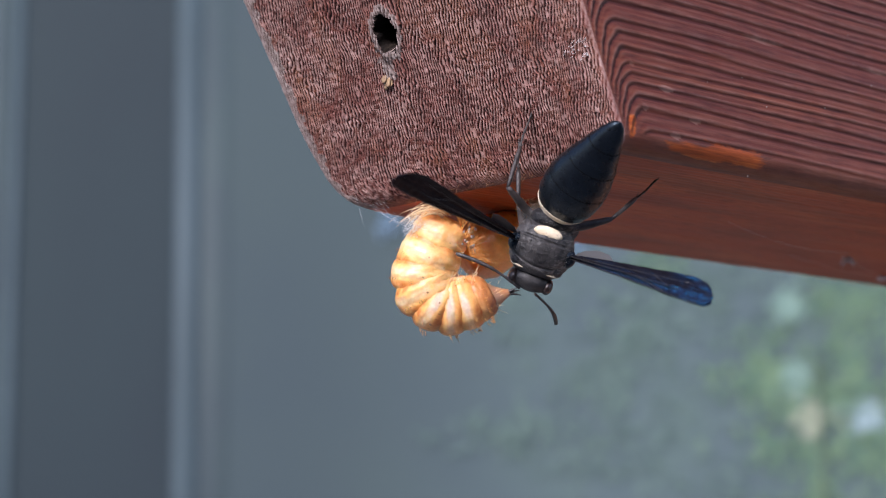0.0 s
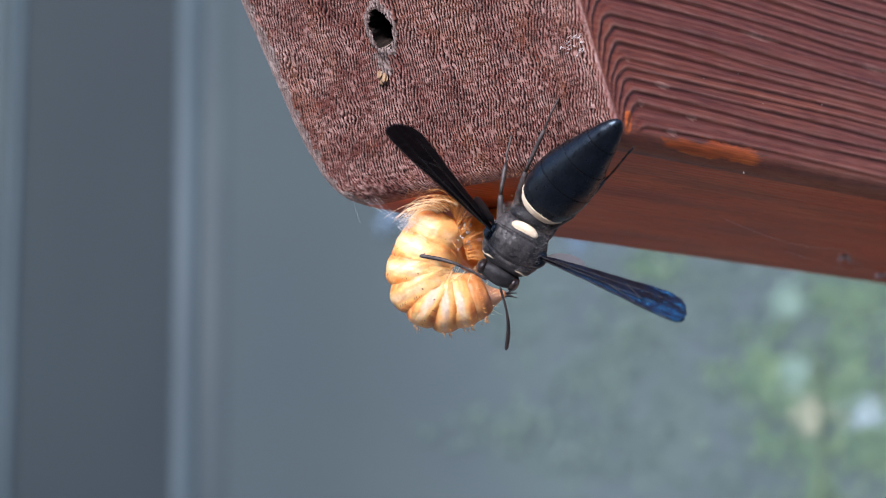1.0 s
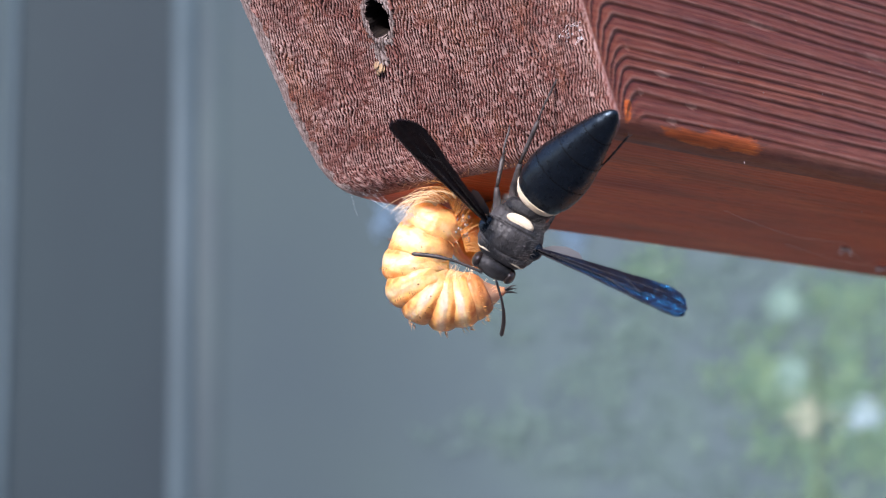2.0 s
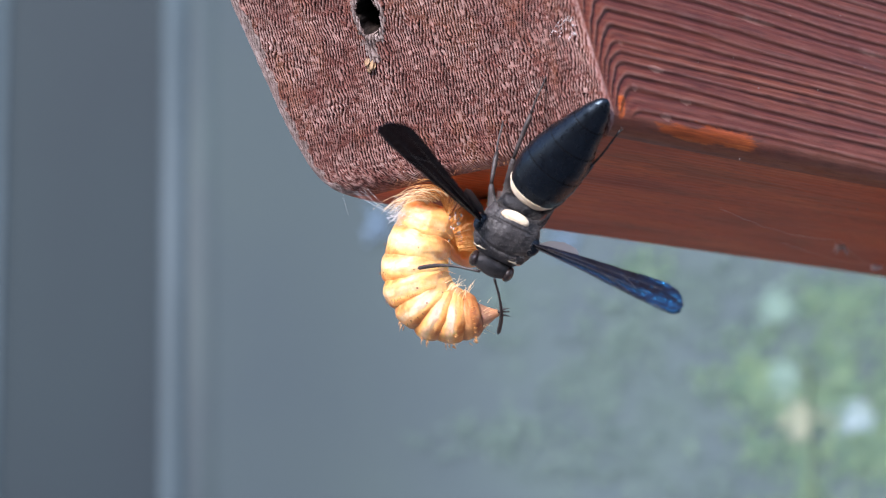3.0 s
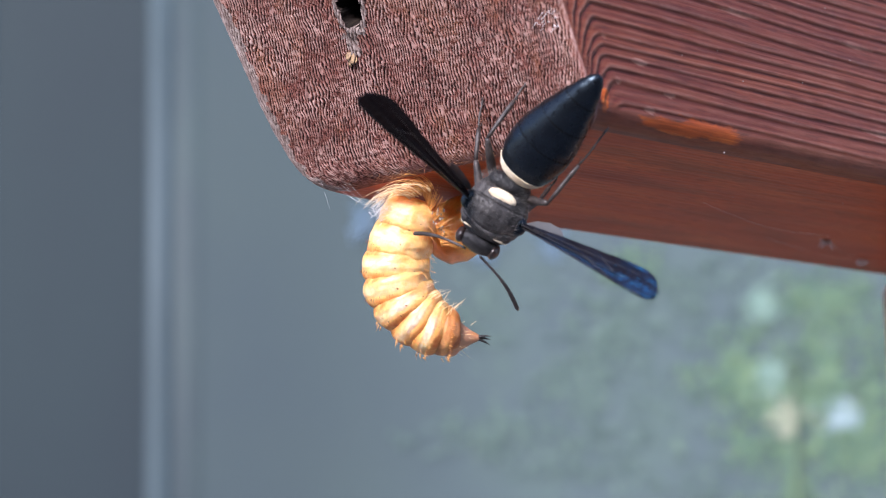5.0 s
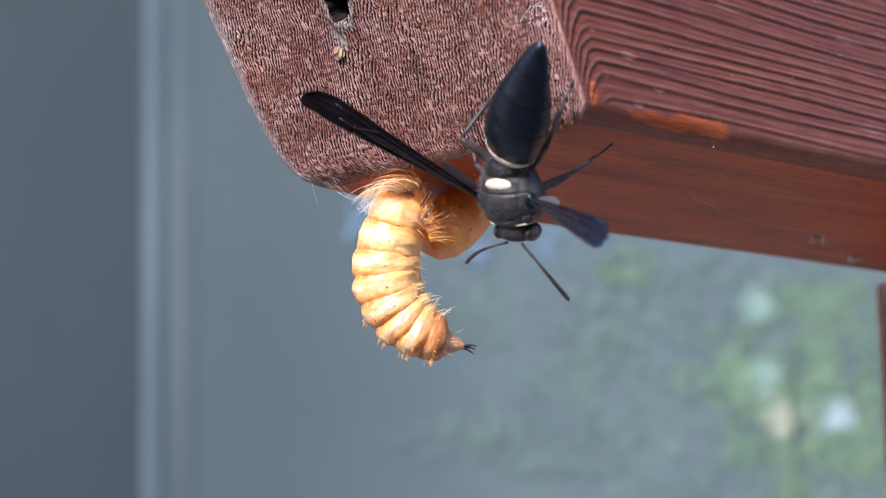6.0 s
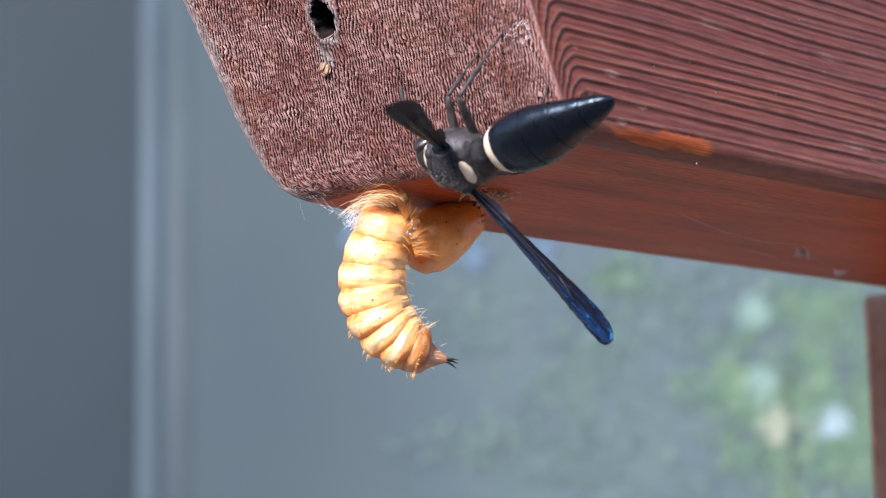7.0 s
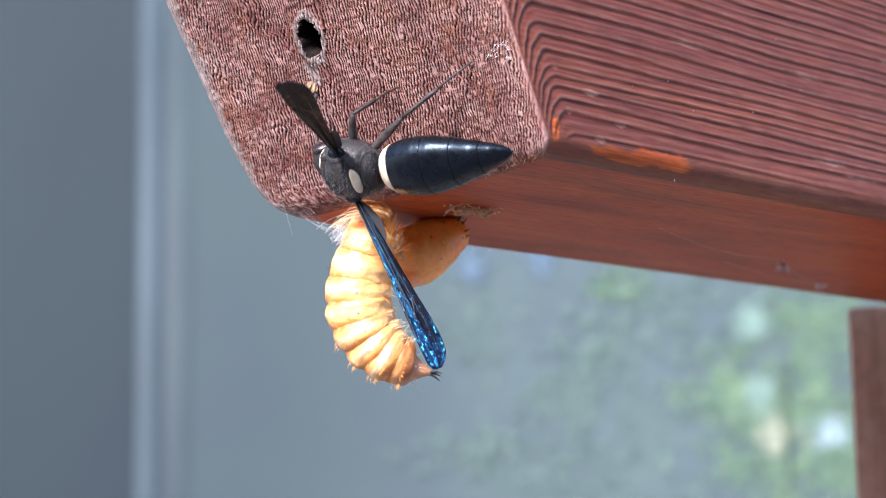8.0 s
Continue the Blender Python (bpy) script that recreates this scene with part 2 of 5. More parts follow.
    for f, s in (((0, 1, 5, 4), 0), ((1, 2, 6, 5), 1), ((2, 3, 7, 6), 0), ((3, 0, 4, 7), 1), ((4, 5, 6, 7), 1)):
        faces.append(tuple(top[i] for i in f))
        slots.append(s)
    woods = [END_WOOD, SIDE_WOOD, UNDER_WOOD, RIM_WOOD, BORE_SHADE]
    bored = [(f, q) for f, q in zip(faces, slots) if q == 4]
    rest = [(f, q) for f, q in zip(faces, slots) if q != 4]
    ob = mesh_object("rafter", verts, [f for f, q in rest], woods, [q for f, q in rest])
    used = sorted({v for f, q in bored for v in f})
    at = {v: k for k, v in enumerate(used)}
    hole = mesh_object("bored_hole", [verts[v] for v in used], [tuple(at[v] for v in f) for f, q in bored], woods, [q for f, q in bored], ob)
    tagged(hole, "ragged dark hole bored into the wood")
    for piece in (ob, hole):
        bm = bmesh.new()
        bm.from_mesh(piece.data)
        loose = [v for v in bm.verts if not v.link_faces]
        bmesh.ops.delete(bm, geom=loose, context="VERTS")
        if piece is ob:
            bmesh.ops.recalc_face_normals(bm, faces=bm.faces)
        bm.to_mesh(piece.data)
        bm.free()
    return tagged(ob, "weathered red-brown stained wooden rafter end with ridged grain", "rafter")


rafter()


# ---- the board standing below and behind the rafter ----
def upright_board():
    verts, faces = [], []
    prof = [(0, 0), (0.4, -0.4), (6.2, -0.6), (7.0, -1.0), (7.6, -0.7), (88.4, -1.0), (89, 0), (89, 37), (88, 38), (1, 38), (0, 37)]
    levels = [-1600] + [-200 + 4 * i for i in range(50)] + [-0.8, 0.0]
    for z in levels:
        ins = 0.5 if z == 0 else 0
        for i, (x, y) in enumerate(prof):
            w = 0.25 * nz(i * 0.7, z * 0.05, 31) if z < -1 else 0
            verts.append(Vector((x + (ins if x < 40 else -ins) + w, y + (ins if y < 19 else -ins), z)) * MM)
    n = len(prof)
    for k in range(len(levels) - 1):
        for i in range(n):
            j = (i + 1) % n
            faces.append((k * n + i, k * n + j, (k + 1) * n + j, (k + 1) * n + i))
    faces.append(tuple(range((len(levels) - 1) * n, len(levels) * n)))
    ob = mesh_object("upright_board", verts, faces, [POST_WOOD])
    ob.data.polygons.foreach_set("use_smooth", [False] * len(ob.data.polygons))
    ob.matrix_world = pose(0.1165, 0.0593, Z0 + 0.0038, 0, 0.8, -54)
    return tagged(ob, "brown stained wooden board standing upright below the rafter", "board")


upright_board()

# ---- the ground and the house wall far behind ----
GROUND_MAT, tree, b = principled("gravel_ground", (0.22, 0.2, 0.18), 0.9)
tree.links.new(ramp(tree, fractal(tree, coords(tree), 40, 6, 0.7), [(0.3, (0.30, 0.27, 0.235)), (0.7, (0.50, 0.455, 0.40))]), b.inputs["Base Color"])
GREY_PAINT, tree, b = principled("slate_blue_paint", (0.1, 0.12, 0.14), 0.6)
b.inputs["Specular IOR Level"].default_value = 0.1
tree.links.new(ramp(tree, fractal(tree, coords(tree, (1, 1, 0.6)), 4.0, 3, 0.5), [(0.3, (0.0248, 0.0352, 0.0408)), (0.7, (0.0276, 0.0420, 0.0462))]), b.inputs["Base Color"])
TRIM_PAINT, tree, b = principled("pale_blue_grey_trim_paint", (0.060, 0.082, 0.098), 0.5)
b.inputs["Specular IOR Level"].default_value = 0.1
tree.links.new(ramp(tree, fractal(tree, coords(tree, (1, 1, 0.3)), 30, 3, 0.5), [(0.3, (0.047, 0.068, 0.076)), (0.7, (0.057, 0.082, 0.092))]), b.inputs["Base Color"])
REVEAL_PAINT, tree, b = principled("grey_reveal_paint", (0.047, 0.066, 0.070), 0.5)
b.inputs["Specular IOR Level"].default_value = 0.1
tree.links.new(ramp(tree, fractal(tree, coords(tree, (1, 1, 0.3)), 30, 3, 0.5), [(0.3, (0.043, 0.059, 0.066)), (0.7, (0.050, 0.072, 0.073))]), b.inputs["Base Color"])
# the long wall: slate blue; paler grey-green blotches along its length paint in soft reflections
REFLECTION_PAINT, tree, b = principled("wall_paint_with_reflections", (0.075, 0.088, 0.09), 0.6)
b.inputs["Specular IOR Level"].default_value = 0.1
run = tree.nodes.new("ShaderNodeVectorMath")
run.operation = "DOT_PRODUCT"
run.inputs[1].default_value = (0.785, -0.62, 0.0)
tree.links.new(coords(tree), run.inputs[0])
span = tree.nodes.new("ShaderNodeMapRange")
span.interpolation_type = "SMOOTHSTEP"
span.inputs["From Min"].default_value = -0.15
span.inputs["From Max"].default_value = 0.16
tree.links.new(run.outputs["Value"], span.inputs["Value"])
wash = ramp(tree, fractal(tree, coords(tree), 5.0, 3, 0.5), [(0.3, (0.049, 0.069, 0.076)), (0.7, (0.054, 0.076, 0.078))])
reflected_tint = ramp(tree, fractal(tree, coords(tree), 9.0, 3, 0.5), [(0.3, (0.072, 0.099, 0.110)), (0.5, (0.082, 0.115, 0.118)), (0.72, (0.088, 0.128, 0.117))])
tree.links.new(mix(tree, span.outputs[0], wash, reflected_tint), b.inputs["Base Color"])

SCREEN_GREEN, tree, b = principled("dark_green_screen", (0.03, 0.05, 0.025), 0.8)
tree.links.new(ramp(tree, fractal(tree, coords(tree), 6, 6, 0.7), [(0.35, (0.015, 0.025, 0.012)), (0.7, (0.06, 0.09, 0.04))]), b.inputs["Base Color"])

bm = bmesh.new()
bmesh.ops.create_grid(bm, x_segments=1, y_segments=1, size=120)
tagged(part("ground", bm, GROUND_MAT), "pale gravel ground", kind="structure")

BACK = look((-0.117, -0.1155, 1.561), (-0.117 + 0.62, -0.1155 + 0.785, 1.561))   # eye level, facing the wall


def back_place(right, up, ahead):
    """A place by metres to the right of, above and ahead of the first eye."""
    return BACK @ Vector((right, up, -ahead))


def slab(name, right0, right1, up0, up1, ahead, thick, material, label, kind="structure"):
    bm = bmesh.new()
    bmesh.ops.create_cube(bm, size=1)
    for v in bm.verts:
        v.co = back_place(right0 if v.co.x < 0 else right1, up0 if v.co.y < 0 else up1, ahead + (thick if v.co.z < 0 else 0))
    return tagged(part(name, bm, material, smooth=False), label, kind=kind)


# unseen screen added in place of trees, to darken what the wasp reflects
slab("reflection_screen", -5, 5, -1.561, 0.75, -3.2, 0.2, SCREEN_GREEN, "unseen dark green screen behind the camera, dimming reflections")


def moulding(name, right0, right1, proud, material, label):
    """An upright board with a rounded face, standing proud of the wall."""
    bm = bmesh.new()
    n = 14
    rows = []
    for up in (-1.561, 1.6):
        row = [bm.verts.new(back_place(right0, up, 1.62))]
        for k in range(n + 1):
            a = math.pi * k / n
            row.append(bm.verts.new(back_place((right0 + right1) / 2 - (right1 - right0) / 2 * math.cos(a), up, 1.6 - proud * math.sin(a))))
        row.append(bm.verts.new(back_place(right1, up, 1.62)))
        rows.append(row)
    for k in range(n + 2):
        bm.faces.new((rows[0][k], rows[0][k + 1], rows[1][k + 1], rows[1][k]))
    bm.faces.new((rows[0][-1], rows[0][0], rows[1][0], rows[1][-1]))
    bm.faces.new(rows[0])
    bm.faces.new(rows[1][::-1])
    return tagged(part(name, bm, material), label, kind="structure")


slab("wall_house", -4, -0.238, -1.561, 1.6, 1.6, 0.15, GREY_PAINT, "slate blue-grey painted house wall")
slab("wall_house_long", -0.193, 5, -1.561, 1.6, 1.6, 0.15, REFLECTION_PAINT, "house wall with grey-green reflections painted into its colour")
moulding("trim_upright", -0.2405, -0.2165, 0.004, TRIM_PAINT, "pale blue-grey upright trim board")
moulding("trim_reveal", -0.2165, -0.190, 0.0012, REVEAL_PAINT, "grey upright board beside the pale trim")
moulding("trim_upright", -0.3935, -0.3825, 0.004, TRIM_PAINT, "pale blue-grey upright trim board")
moulding("trim_reveal", -0.425, -0.3935, 0.003, REVEAL_PAINT, "grey upright board beside the pale trim")


# ---- the shrub before the wall, standing in for reflected greenery and glints ----
LEAF, tree, b = principled("green_leaf", (0.06, 0.11, 0.04), 0.5)
info = tree.nodes.new("ShaderNodeNewGeometry")
tree.links.new(ramp(tree, info.outputs["Random Per Island"], [(0.0, (0.082, 0.138, 0.102)), (0.5, (0.108, 0.185, 0.124)), (0.85, (0.135, 0.215, 0.115)), (1.0, (0.18, 0.265, 0.155))]), b.inputs["Base Color"])
b.inputs["Specular IOR Level"].default_value = 0.15
GREY_LEAF, tree, b = principled("grey_green_leaf", (0.075, 0.112, 0.098), 0.6)
info = tree.nodes.new("ShaderNodeNewGeometry")
tree.links.new(ramp(tree, info.outputs["Random Per Island"], [(0.0, (0.092, 0.138, 0.124)), (0.6, (0.112, 0.168, 0.142)), (1.0, (0.135, 0.192, 0.170))]), b.inputs["Base Color"])
b.inputs["Specular IOR Level"].default_value = 0.1
# glints of light, put into the colour of small pale petals
CREAM_GLINT, tree, b = principled("cream_glint", (0.30, 0.33, 0.235), 0.6)
GREEN_GLINT, tree, b = principled("pale_green_glint", (0.165, 0.265, 0.215), 0.7)
WHITE_GLINT, tree, b = principled("bluish_white_glint", (0.245, 0.34, 0.355), 0.6)
BLUE_GLINT, tree, b = principled("pale_blue_glint", (0.105, 0.175, 0.240), 0.6)
STEM, tree, b = principled("green_brown_stem", (0.085, 0.125, 0.075), 0.8)


def leaf_shape(bm, place, way, up, length, width):
    """A pointed leaf, folded a little along its rib."""
    y = Vector(way).normalized()
    x = y.cross(Vector(up)).normalized()
    z = x.cross(y)
    rib, left, right = [], [], []
    for k in range(6):
        u = k / 5
        w = width * math.sin(math.pi * min(1, u * 0.95 + 0.04)) ** 0.8 / 2
        mid = Vector(place) + y * (u * length) - z * (0.03 * length * u * u)
        rib.append(bm.verts.new(mid))
        left.append(bm.verts.new(mid - x * w + z * (0.25 * w)))
        right.append(bm.verts.new(mid + x * w + z * (0.25 * w)))
    for k in range(5):
        bm.faces.new((left[k], rib[k], rib[k + 1], left[k + 1]))
        bm.faces.new((rib[k], right[k], right[k + 1], rib[k + 1]))


def spray(bm, rnd, local, right, up, wide, high, count, size):
    """Small leaves strewn thickly in the middle of a clump and thinly at its border."""
    facing = BACK.to_3x3()
    for k in range(count):
        a = rnd.uniform(0, 2 * math.pi)
        way = facing @ Vector((math.cos(a), math.sin(a), rnd.uniform(0.0, 0.12)))
        up_way = facing @ Vector((rnd.uniform(-0.2, 0.2), rnd.uniform(-0.1, 0.3), 1))
        place = local(rnd.gauss(right, wide), rnd.gauss(up, high), 1.5985 - abs(rnd.gauss(0, 0.0016)))
        leaf_shape(bm, place, way, up_way, size * rnd.uniform(0.7, 1.3), size * rnd.uniform(0.35, 0.6))


def shrub():
    rnd = random.Random(3)
    root = new("shrub")
    root.location = back_place(0.34, -1.561, 1.57)
    tagged(root, "out-of-focus leafy green shrub standing in for reflected greenery and pale glints", "shrub")
    base = root.location

    def local(right, up, ahead):
        return back_place(right, up, ahead) - base

    for r0, r1 in ((0.334, 0.341), (0.38, 0.43)):
        bm = bmesh.new()
        pts = [local(0.34 + (r0 - 0.34) * k / 4 if k < 5 else r0 + (r1 - r0) * (k - 4) / 4, -1.561 + 1.75 * k / 8, 1.590 + 0.002 * math.sin(k * 2 + r0)) / MM for k in range(9)]
        tube_like(bm, pts, [5 - 0.4 * k for k in range(9)])
        part("stem", bm, STEM, root)
    # right, up, spread sideways and upwards, leaves: the green clumps
    bm = bmesh.new()
    for right, up, wide, high, count in ((0.300, 0.176, 0.022, 0.018, 260), (0.345, 0.150, 0.030, 0.012, 260), (0.386, 0.108, 0.020, 0.014, 200),
                                         (0.338, 0.075, 0.007, 0.030, 150), (0.370, 0.182, 0.010, 0.026, 160), (0.373, 0.242, 0.022, 0.012, 150),
                                         (0.300, 0.110, 0.016, 0.010, 70), (0.420, 0.160, 0.030, 0.050, 320), (0.195, 0.274, 0.012, 0.010, 60), (0.338, -0.02, 0.03, 0.05, 200)):
        spray(bm, rnd, local, right, up, wide, high, count, 0.0085)
    tagged(part("leaves", bm, LEAF, root, smooth=False), kind="stuff")
    # thinner grey-green growth between them
    bm = bmesh.new()
    for right, up, wide, high, count in ((0.070, 0.126, 0.028, 0.010, 170), (0.160, 0.200, 0.018, 0.022, 200), (0.186, 0.218, 0.012, 0.012, 90), (0.135, 0.166, 0.016, 0.012, 110),
                                         (0.150, 0.110, 0.030, 0.014, 120), (0.235, 0.260, 0.050, 0.014, 160), (0.330, 0.205, 0.060, 0.016, 150), (0.060, 0.230, 0.016, 0.016, 60),
                                         (0.270, 0.085, 0.050, 0.012, 90), (0.225, 0.150, 0.030, 0.020, 60)):
        spray(bm, rnd, local, right, up, wide * 1.1, high * 1.15, int(count * 0.65), 0.0085)
    tagged(part("leaves", bm, GREY_LEAF, root, "thin grey-green leaves", smooth=False), kind="stuff")
    # bright glints of light, each imitated by a cluster of pale petals
    for right, up, size, mat in ((0.3345, 0.1312, 0.0098, CREAM_GLINT), (0.3824, 0.1356, 0.0080, WHITE_GLINT), (0.3161, 0.2368, 0.0085, GREEN_GLINT), (0.3207, 0.1732, 0.0075, GREEN_GLINT),
                                 (-0.0433, 0.3202, 0.0085, BLUE_GLINT), (0.128, 0.300, 0.009, BLUE_GLINT), (0.064, 0.296, 0.012, BLUE_GLINT)):
        bm = bmesh.new()
        count = 30 if mat is BLUE_GLINT else 110
        for k in range(count):
            a, d = rnd.uniform(0, 2 * math.pi), abs(rnd.gauss(0, size * 0.85))
            way = BACK.to_3x3() @ Vector((math.cos(a), math.sin(a), 0.15))
            leaf_shape(bm, local(right + d * math.cos(a), up + d * math.sin(a), 1.596 + rnd.uniform(-0.0015, 0.0015)), way, BACK.to_3x3() @ Vector((0, 0.2, 1)), 0.006, 0.0042)
        part("glint", bm, mat, root, "pale bluish glint of light built from petals" if mat in (WHITE_GLINT, BLUE_GLINT) else "pale glint of light built from petals", smooth=False)
    return root


def tube_like(bm, points, radii, sides=8):
    rings = []
    for i, p in enumerate(points):
        p = Vector(p) * MM
        rings.append([bm.verts.new(p + Vector((math.cos(2 * math.pi * k / sides), math.sin(2 * math.pi * k / sides), 0)) * (radii[i] * MM)) for k in range(sides)])
    for a, c in zip(rings, rings[1:]):
        for k in range(sides):
            bm.faces.new((a[k], a[(k + 1) % sides], c[(k + 1) % sides], c[k]))
    bm.faces.new(rings[-1])


shrub()

# ---- materials of the animals ----
def chitin(name, colour, rough, bump_scale, bump_strength, coat=0.0, second=None):
    mat, tree, b = principled(name, colour, rough)
    n = fractal(tree, coords(tree), bump_scale, 3, 0.6)
    if second:
        tree.links.new(ramp(tree, fractal(tree, coords(tree), 700, 4, 0.6), [(0.35, colour), (0.7, second)]), b.inputs["Base Color"])
    tree.links.new(ramp(tree, n, [(0.3, (rough * 0.8,) * 3), (0.7, (min(1, rough * 1.25),) * 3)]), b.inputs["Roughness"])
    b.inputs["Coat Weight"].default_value = coat
    b.inputs["Coat Roughness"].default_value = 0.12
    b.inputs["Specular IOR Level"].default_value = 0.42
    bump(tree, b, n, bump_strength, 0.00016)
    return mat


SHINY_BLACK = chitin("glossy_black_chitin", (0.003, 0.0034, 0.0045), 0.29, 2600, 0.14, 0.0, (0.005, 0.0065, 0.009))
SHINY_BLACK.node_tree.nodes["Principled BSDF"].inputs["Specular IOR Level"].default_value = 0.38
SHINY_BLACK.node_tree.nodes["Principled BSDF"].inputs["Specular Tint"].default_value = (0.58, 0.80, 1.0, 1)
DULL_BLACK = chitin("pitted_black_chitin", (0.014, 0.013, 0.013), 0.5, 4200, 0.25, 0.0, (0.066, 0.061, 0.059))
DULL_BLACK.node_tree.nodes["Bump"].inputs["Distance"].default_value = 0.00026
PITTED_BLACK = chitin("punctured_black_chitin", (0.004, 0.004, 0.005), 0.3, 6500, 0.9, 0.0, (0.012, 0.012, 0.013))
LEG_BLACK = chitin("dark_leg_chitin", (0.018, 0.014, 0.013), 0.45, 4000, 0.4, 0.0, (0.08, 0.066, 0.06))
IVORY = chitin("ivory_marking", (0.74, 0.58, 0.38), 0.5, 3000, 0.3, 0.0, (0.84, 0.74, 0.56))
SUTURE, tree, b = principled("dull_black_seam", (0.003, 0.003, 0.003), 0.9)
b.inputs["Specular IOR Level"].default_value = 0.05
GREY_DOWN, tree, b = principled("grey_down", (0.20, 0.19, 0.18), 0.6)
EYE_BLACK = chitin("dark_compound_eye", (0.022, 0.014, 0.012), 0.3, 6000, 0.2, 0.2)
# blue sheen painted in: blue patches and a gloss mask strongest at the tip
WING_SHEEN, tree, b = principled("wing_membrane_painted_sheen", (0.010, 0.008, 0.010), 0.22)
b.inputs["Specular IOR Level"].default_value = 1.0
b.inputs["IOR"].default_value = 1.8
b.inputs["Specular Tint"].default_value = (0.045, 0.48, 1.0, 1)
tree.links.new(ramp(tree, fractal(tree, coords(tree, (0.4, 1, 1)), 420, 4, 0.6, 1.0),
                    [(0.3, (0.010, 0.008, 0.009)), (0.6, (0.008, 0.009, 0.016)), (0.75, (0.005, 0.016, 0.042))]), b.inputs["Base Color"])
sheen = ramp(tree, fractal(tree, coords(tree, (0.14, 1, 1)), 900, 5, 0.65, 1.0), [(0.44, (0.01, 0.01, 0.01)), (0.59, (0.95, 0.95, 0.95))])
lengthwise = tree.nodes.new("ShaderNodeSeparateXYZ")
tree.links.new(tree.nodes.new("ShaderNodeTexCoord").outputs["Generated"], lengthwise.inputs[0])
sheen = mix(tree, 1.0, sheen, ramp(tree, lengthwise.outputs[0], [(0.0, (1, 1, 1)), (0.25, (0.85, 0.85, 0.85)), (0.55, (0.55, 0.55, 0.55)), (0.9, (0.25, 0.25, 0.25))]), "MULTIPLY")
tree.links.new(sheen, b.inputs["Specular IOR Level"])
bump(tree, b, fractal(tree, coords(tree, (0.3, 1, 1)), 900, 4, 0.6, 0.6), 1.0, 0.0005)
# same membrane darkened, the angle-dependent sheen left out for this wing
WING_NO_SHEEN, tree, b = principled("wing_membrane_no_sheen", (0.012, 0.009, 0.009), 0.42)
b.inputs["Specular Tint"].default_value = (0.55, 0.55, 0.75, 1)
b.inputs["Specular IOR Level"].default_value = 0.12
tree.links.new(ramp(tree, fractal(tree, coords(tree, (0.3, 1, 1)), 600, 4, 0.6), [(0.35, (0.006, 0.0045, 0.006)), (0.7, (0.017, 0.011, 0.012))]), b.inputs["Base Color"])
bump(tree, b, fractal(tree, coords(tree, (0.3, 1, 1)), 900, 4, 0.6, 0.6), 0.6, 0.0004)
PALE_WING, tree, b = principled("pale_hindwing_membrane", (0.14, 0.14, 0.14), 0.35)
b.inputs["Transmission Weight"].default_value = 0.5
HIND_WING, tree, b = principled("smoky_hindwing_membrane", (0.07, 0.06, 0.06), 0.4)
b.inputs["Transmission Weight"].default_value = 0.3


def larva_skin(name, pale, mid, deep, window=0.0):
    mat, tree, b = principled(name, mid, 0.42)
    c = tree.nodes.new("ShaderNodeTexCoord")
    sep = tree.nodes.new("ShaderNodeSeparateXYZ")
    tree.links.new(c.outputs["Generated"], sep.inputs[0])
    # ring ends deepened: orange skin folds with their crease shade painted in
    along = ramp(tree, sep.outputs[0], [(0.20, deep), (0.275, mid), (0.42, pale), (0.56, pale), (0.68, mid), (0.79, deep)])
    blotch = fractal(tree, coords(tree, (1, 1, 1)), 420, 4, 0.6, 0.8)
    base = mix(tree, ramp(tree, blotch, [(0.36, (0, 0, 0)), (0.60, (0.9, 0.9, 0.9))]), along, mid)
    if window:                   # a paler, greyish translucent field on the flank of each ring
        off = tree.nodes.new("ShaderNodeVectorMath")
        off.operation = "SUBTRACT"
        off.inputs[1].default_value = (0.47, 0.04, 0.46)
        tree.links.new(c.outputs["Generated"], off.inputs[0])
        div = tree.nodes.new("ShaderNodeVectorMath")
        div.operation = "DIVIDE"
        div.inputs[1].default_value = (0.17, 0.8, 0.27)
        tree.links.new(off.outputs[0], div.inputs[0])
        ln = tree.nodes.new("ShaderNodeVectorMath")
        ln.operation = "LENGTH"
        tree.links.new(div.outputs[0], ln.inputs[0])
        field = ramp(tree, ln.outputs["Value"], [(0.45, (window,) * 3), (1.0, (0, 0, 0))])
        base = mix(tree, field, base, (0.84, 0.68, 0.54))
    wrinkle = fractal(tree, coords(tree, (1, 0.25, 0.25)), 1100, 3, 0.6, 0.5)
    base = mix(tree, ramp(tree, wrinkle, [(0.26, (0.45, 0.45, 0.45)), (0.38, (0, 0, 0))]), base, mid)
    fine = fractal(tree, coords(tree), 2200, 4, 0.65)
    base = mix(tree, 0.5, base, ramp(tree, fine, [(0.3, (0.72, 0.6, 0.5)), (0.6, (1, 1, 1))]), "MULTIPLY")
    speck = ramp(tree, fractal(tree, coords(tree), 1500, 1, 0.4), [(0.72, (0, 0, 0)), (0.78, (1, 1, 1))])
    base = mix(tree, speck, base, (0.25, 0.09, 0.03))
    tree.links.new(base, b.inputs["Base Color"])
    b.inputs["Subsurface Weight"].default_value = 0.35
    b.inputs["Subsurface Radius"].default_value = (1.0, 0.45, 0.15)
    b.inputs["Subsurface Scale"].default_value = 0.0012
    b.inputs["Coat Weight"].default_value = 0.15
    b.inputs["Coat Roughness"].default_value = 0.3
    bump(tree, b, mix(tree, 0.45, blotch, mix(tree, 0.4, fine, wrinkle)), 0.6, 0.00034)
    return mat


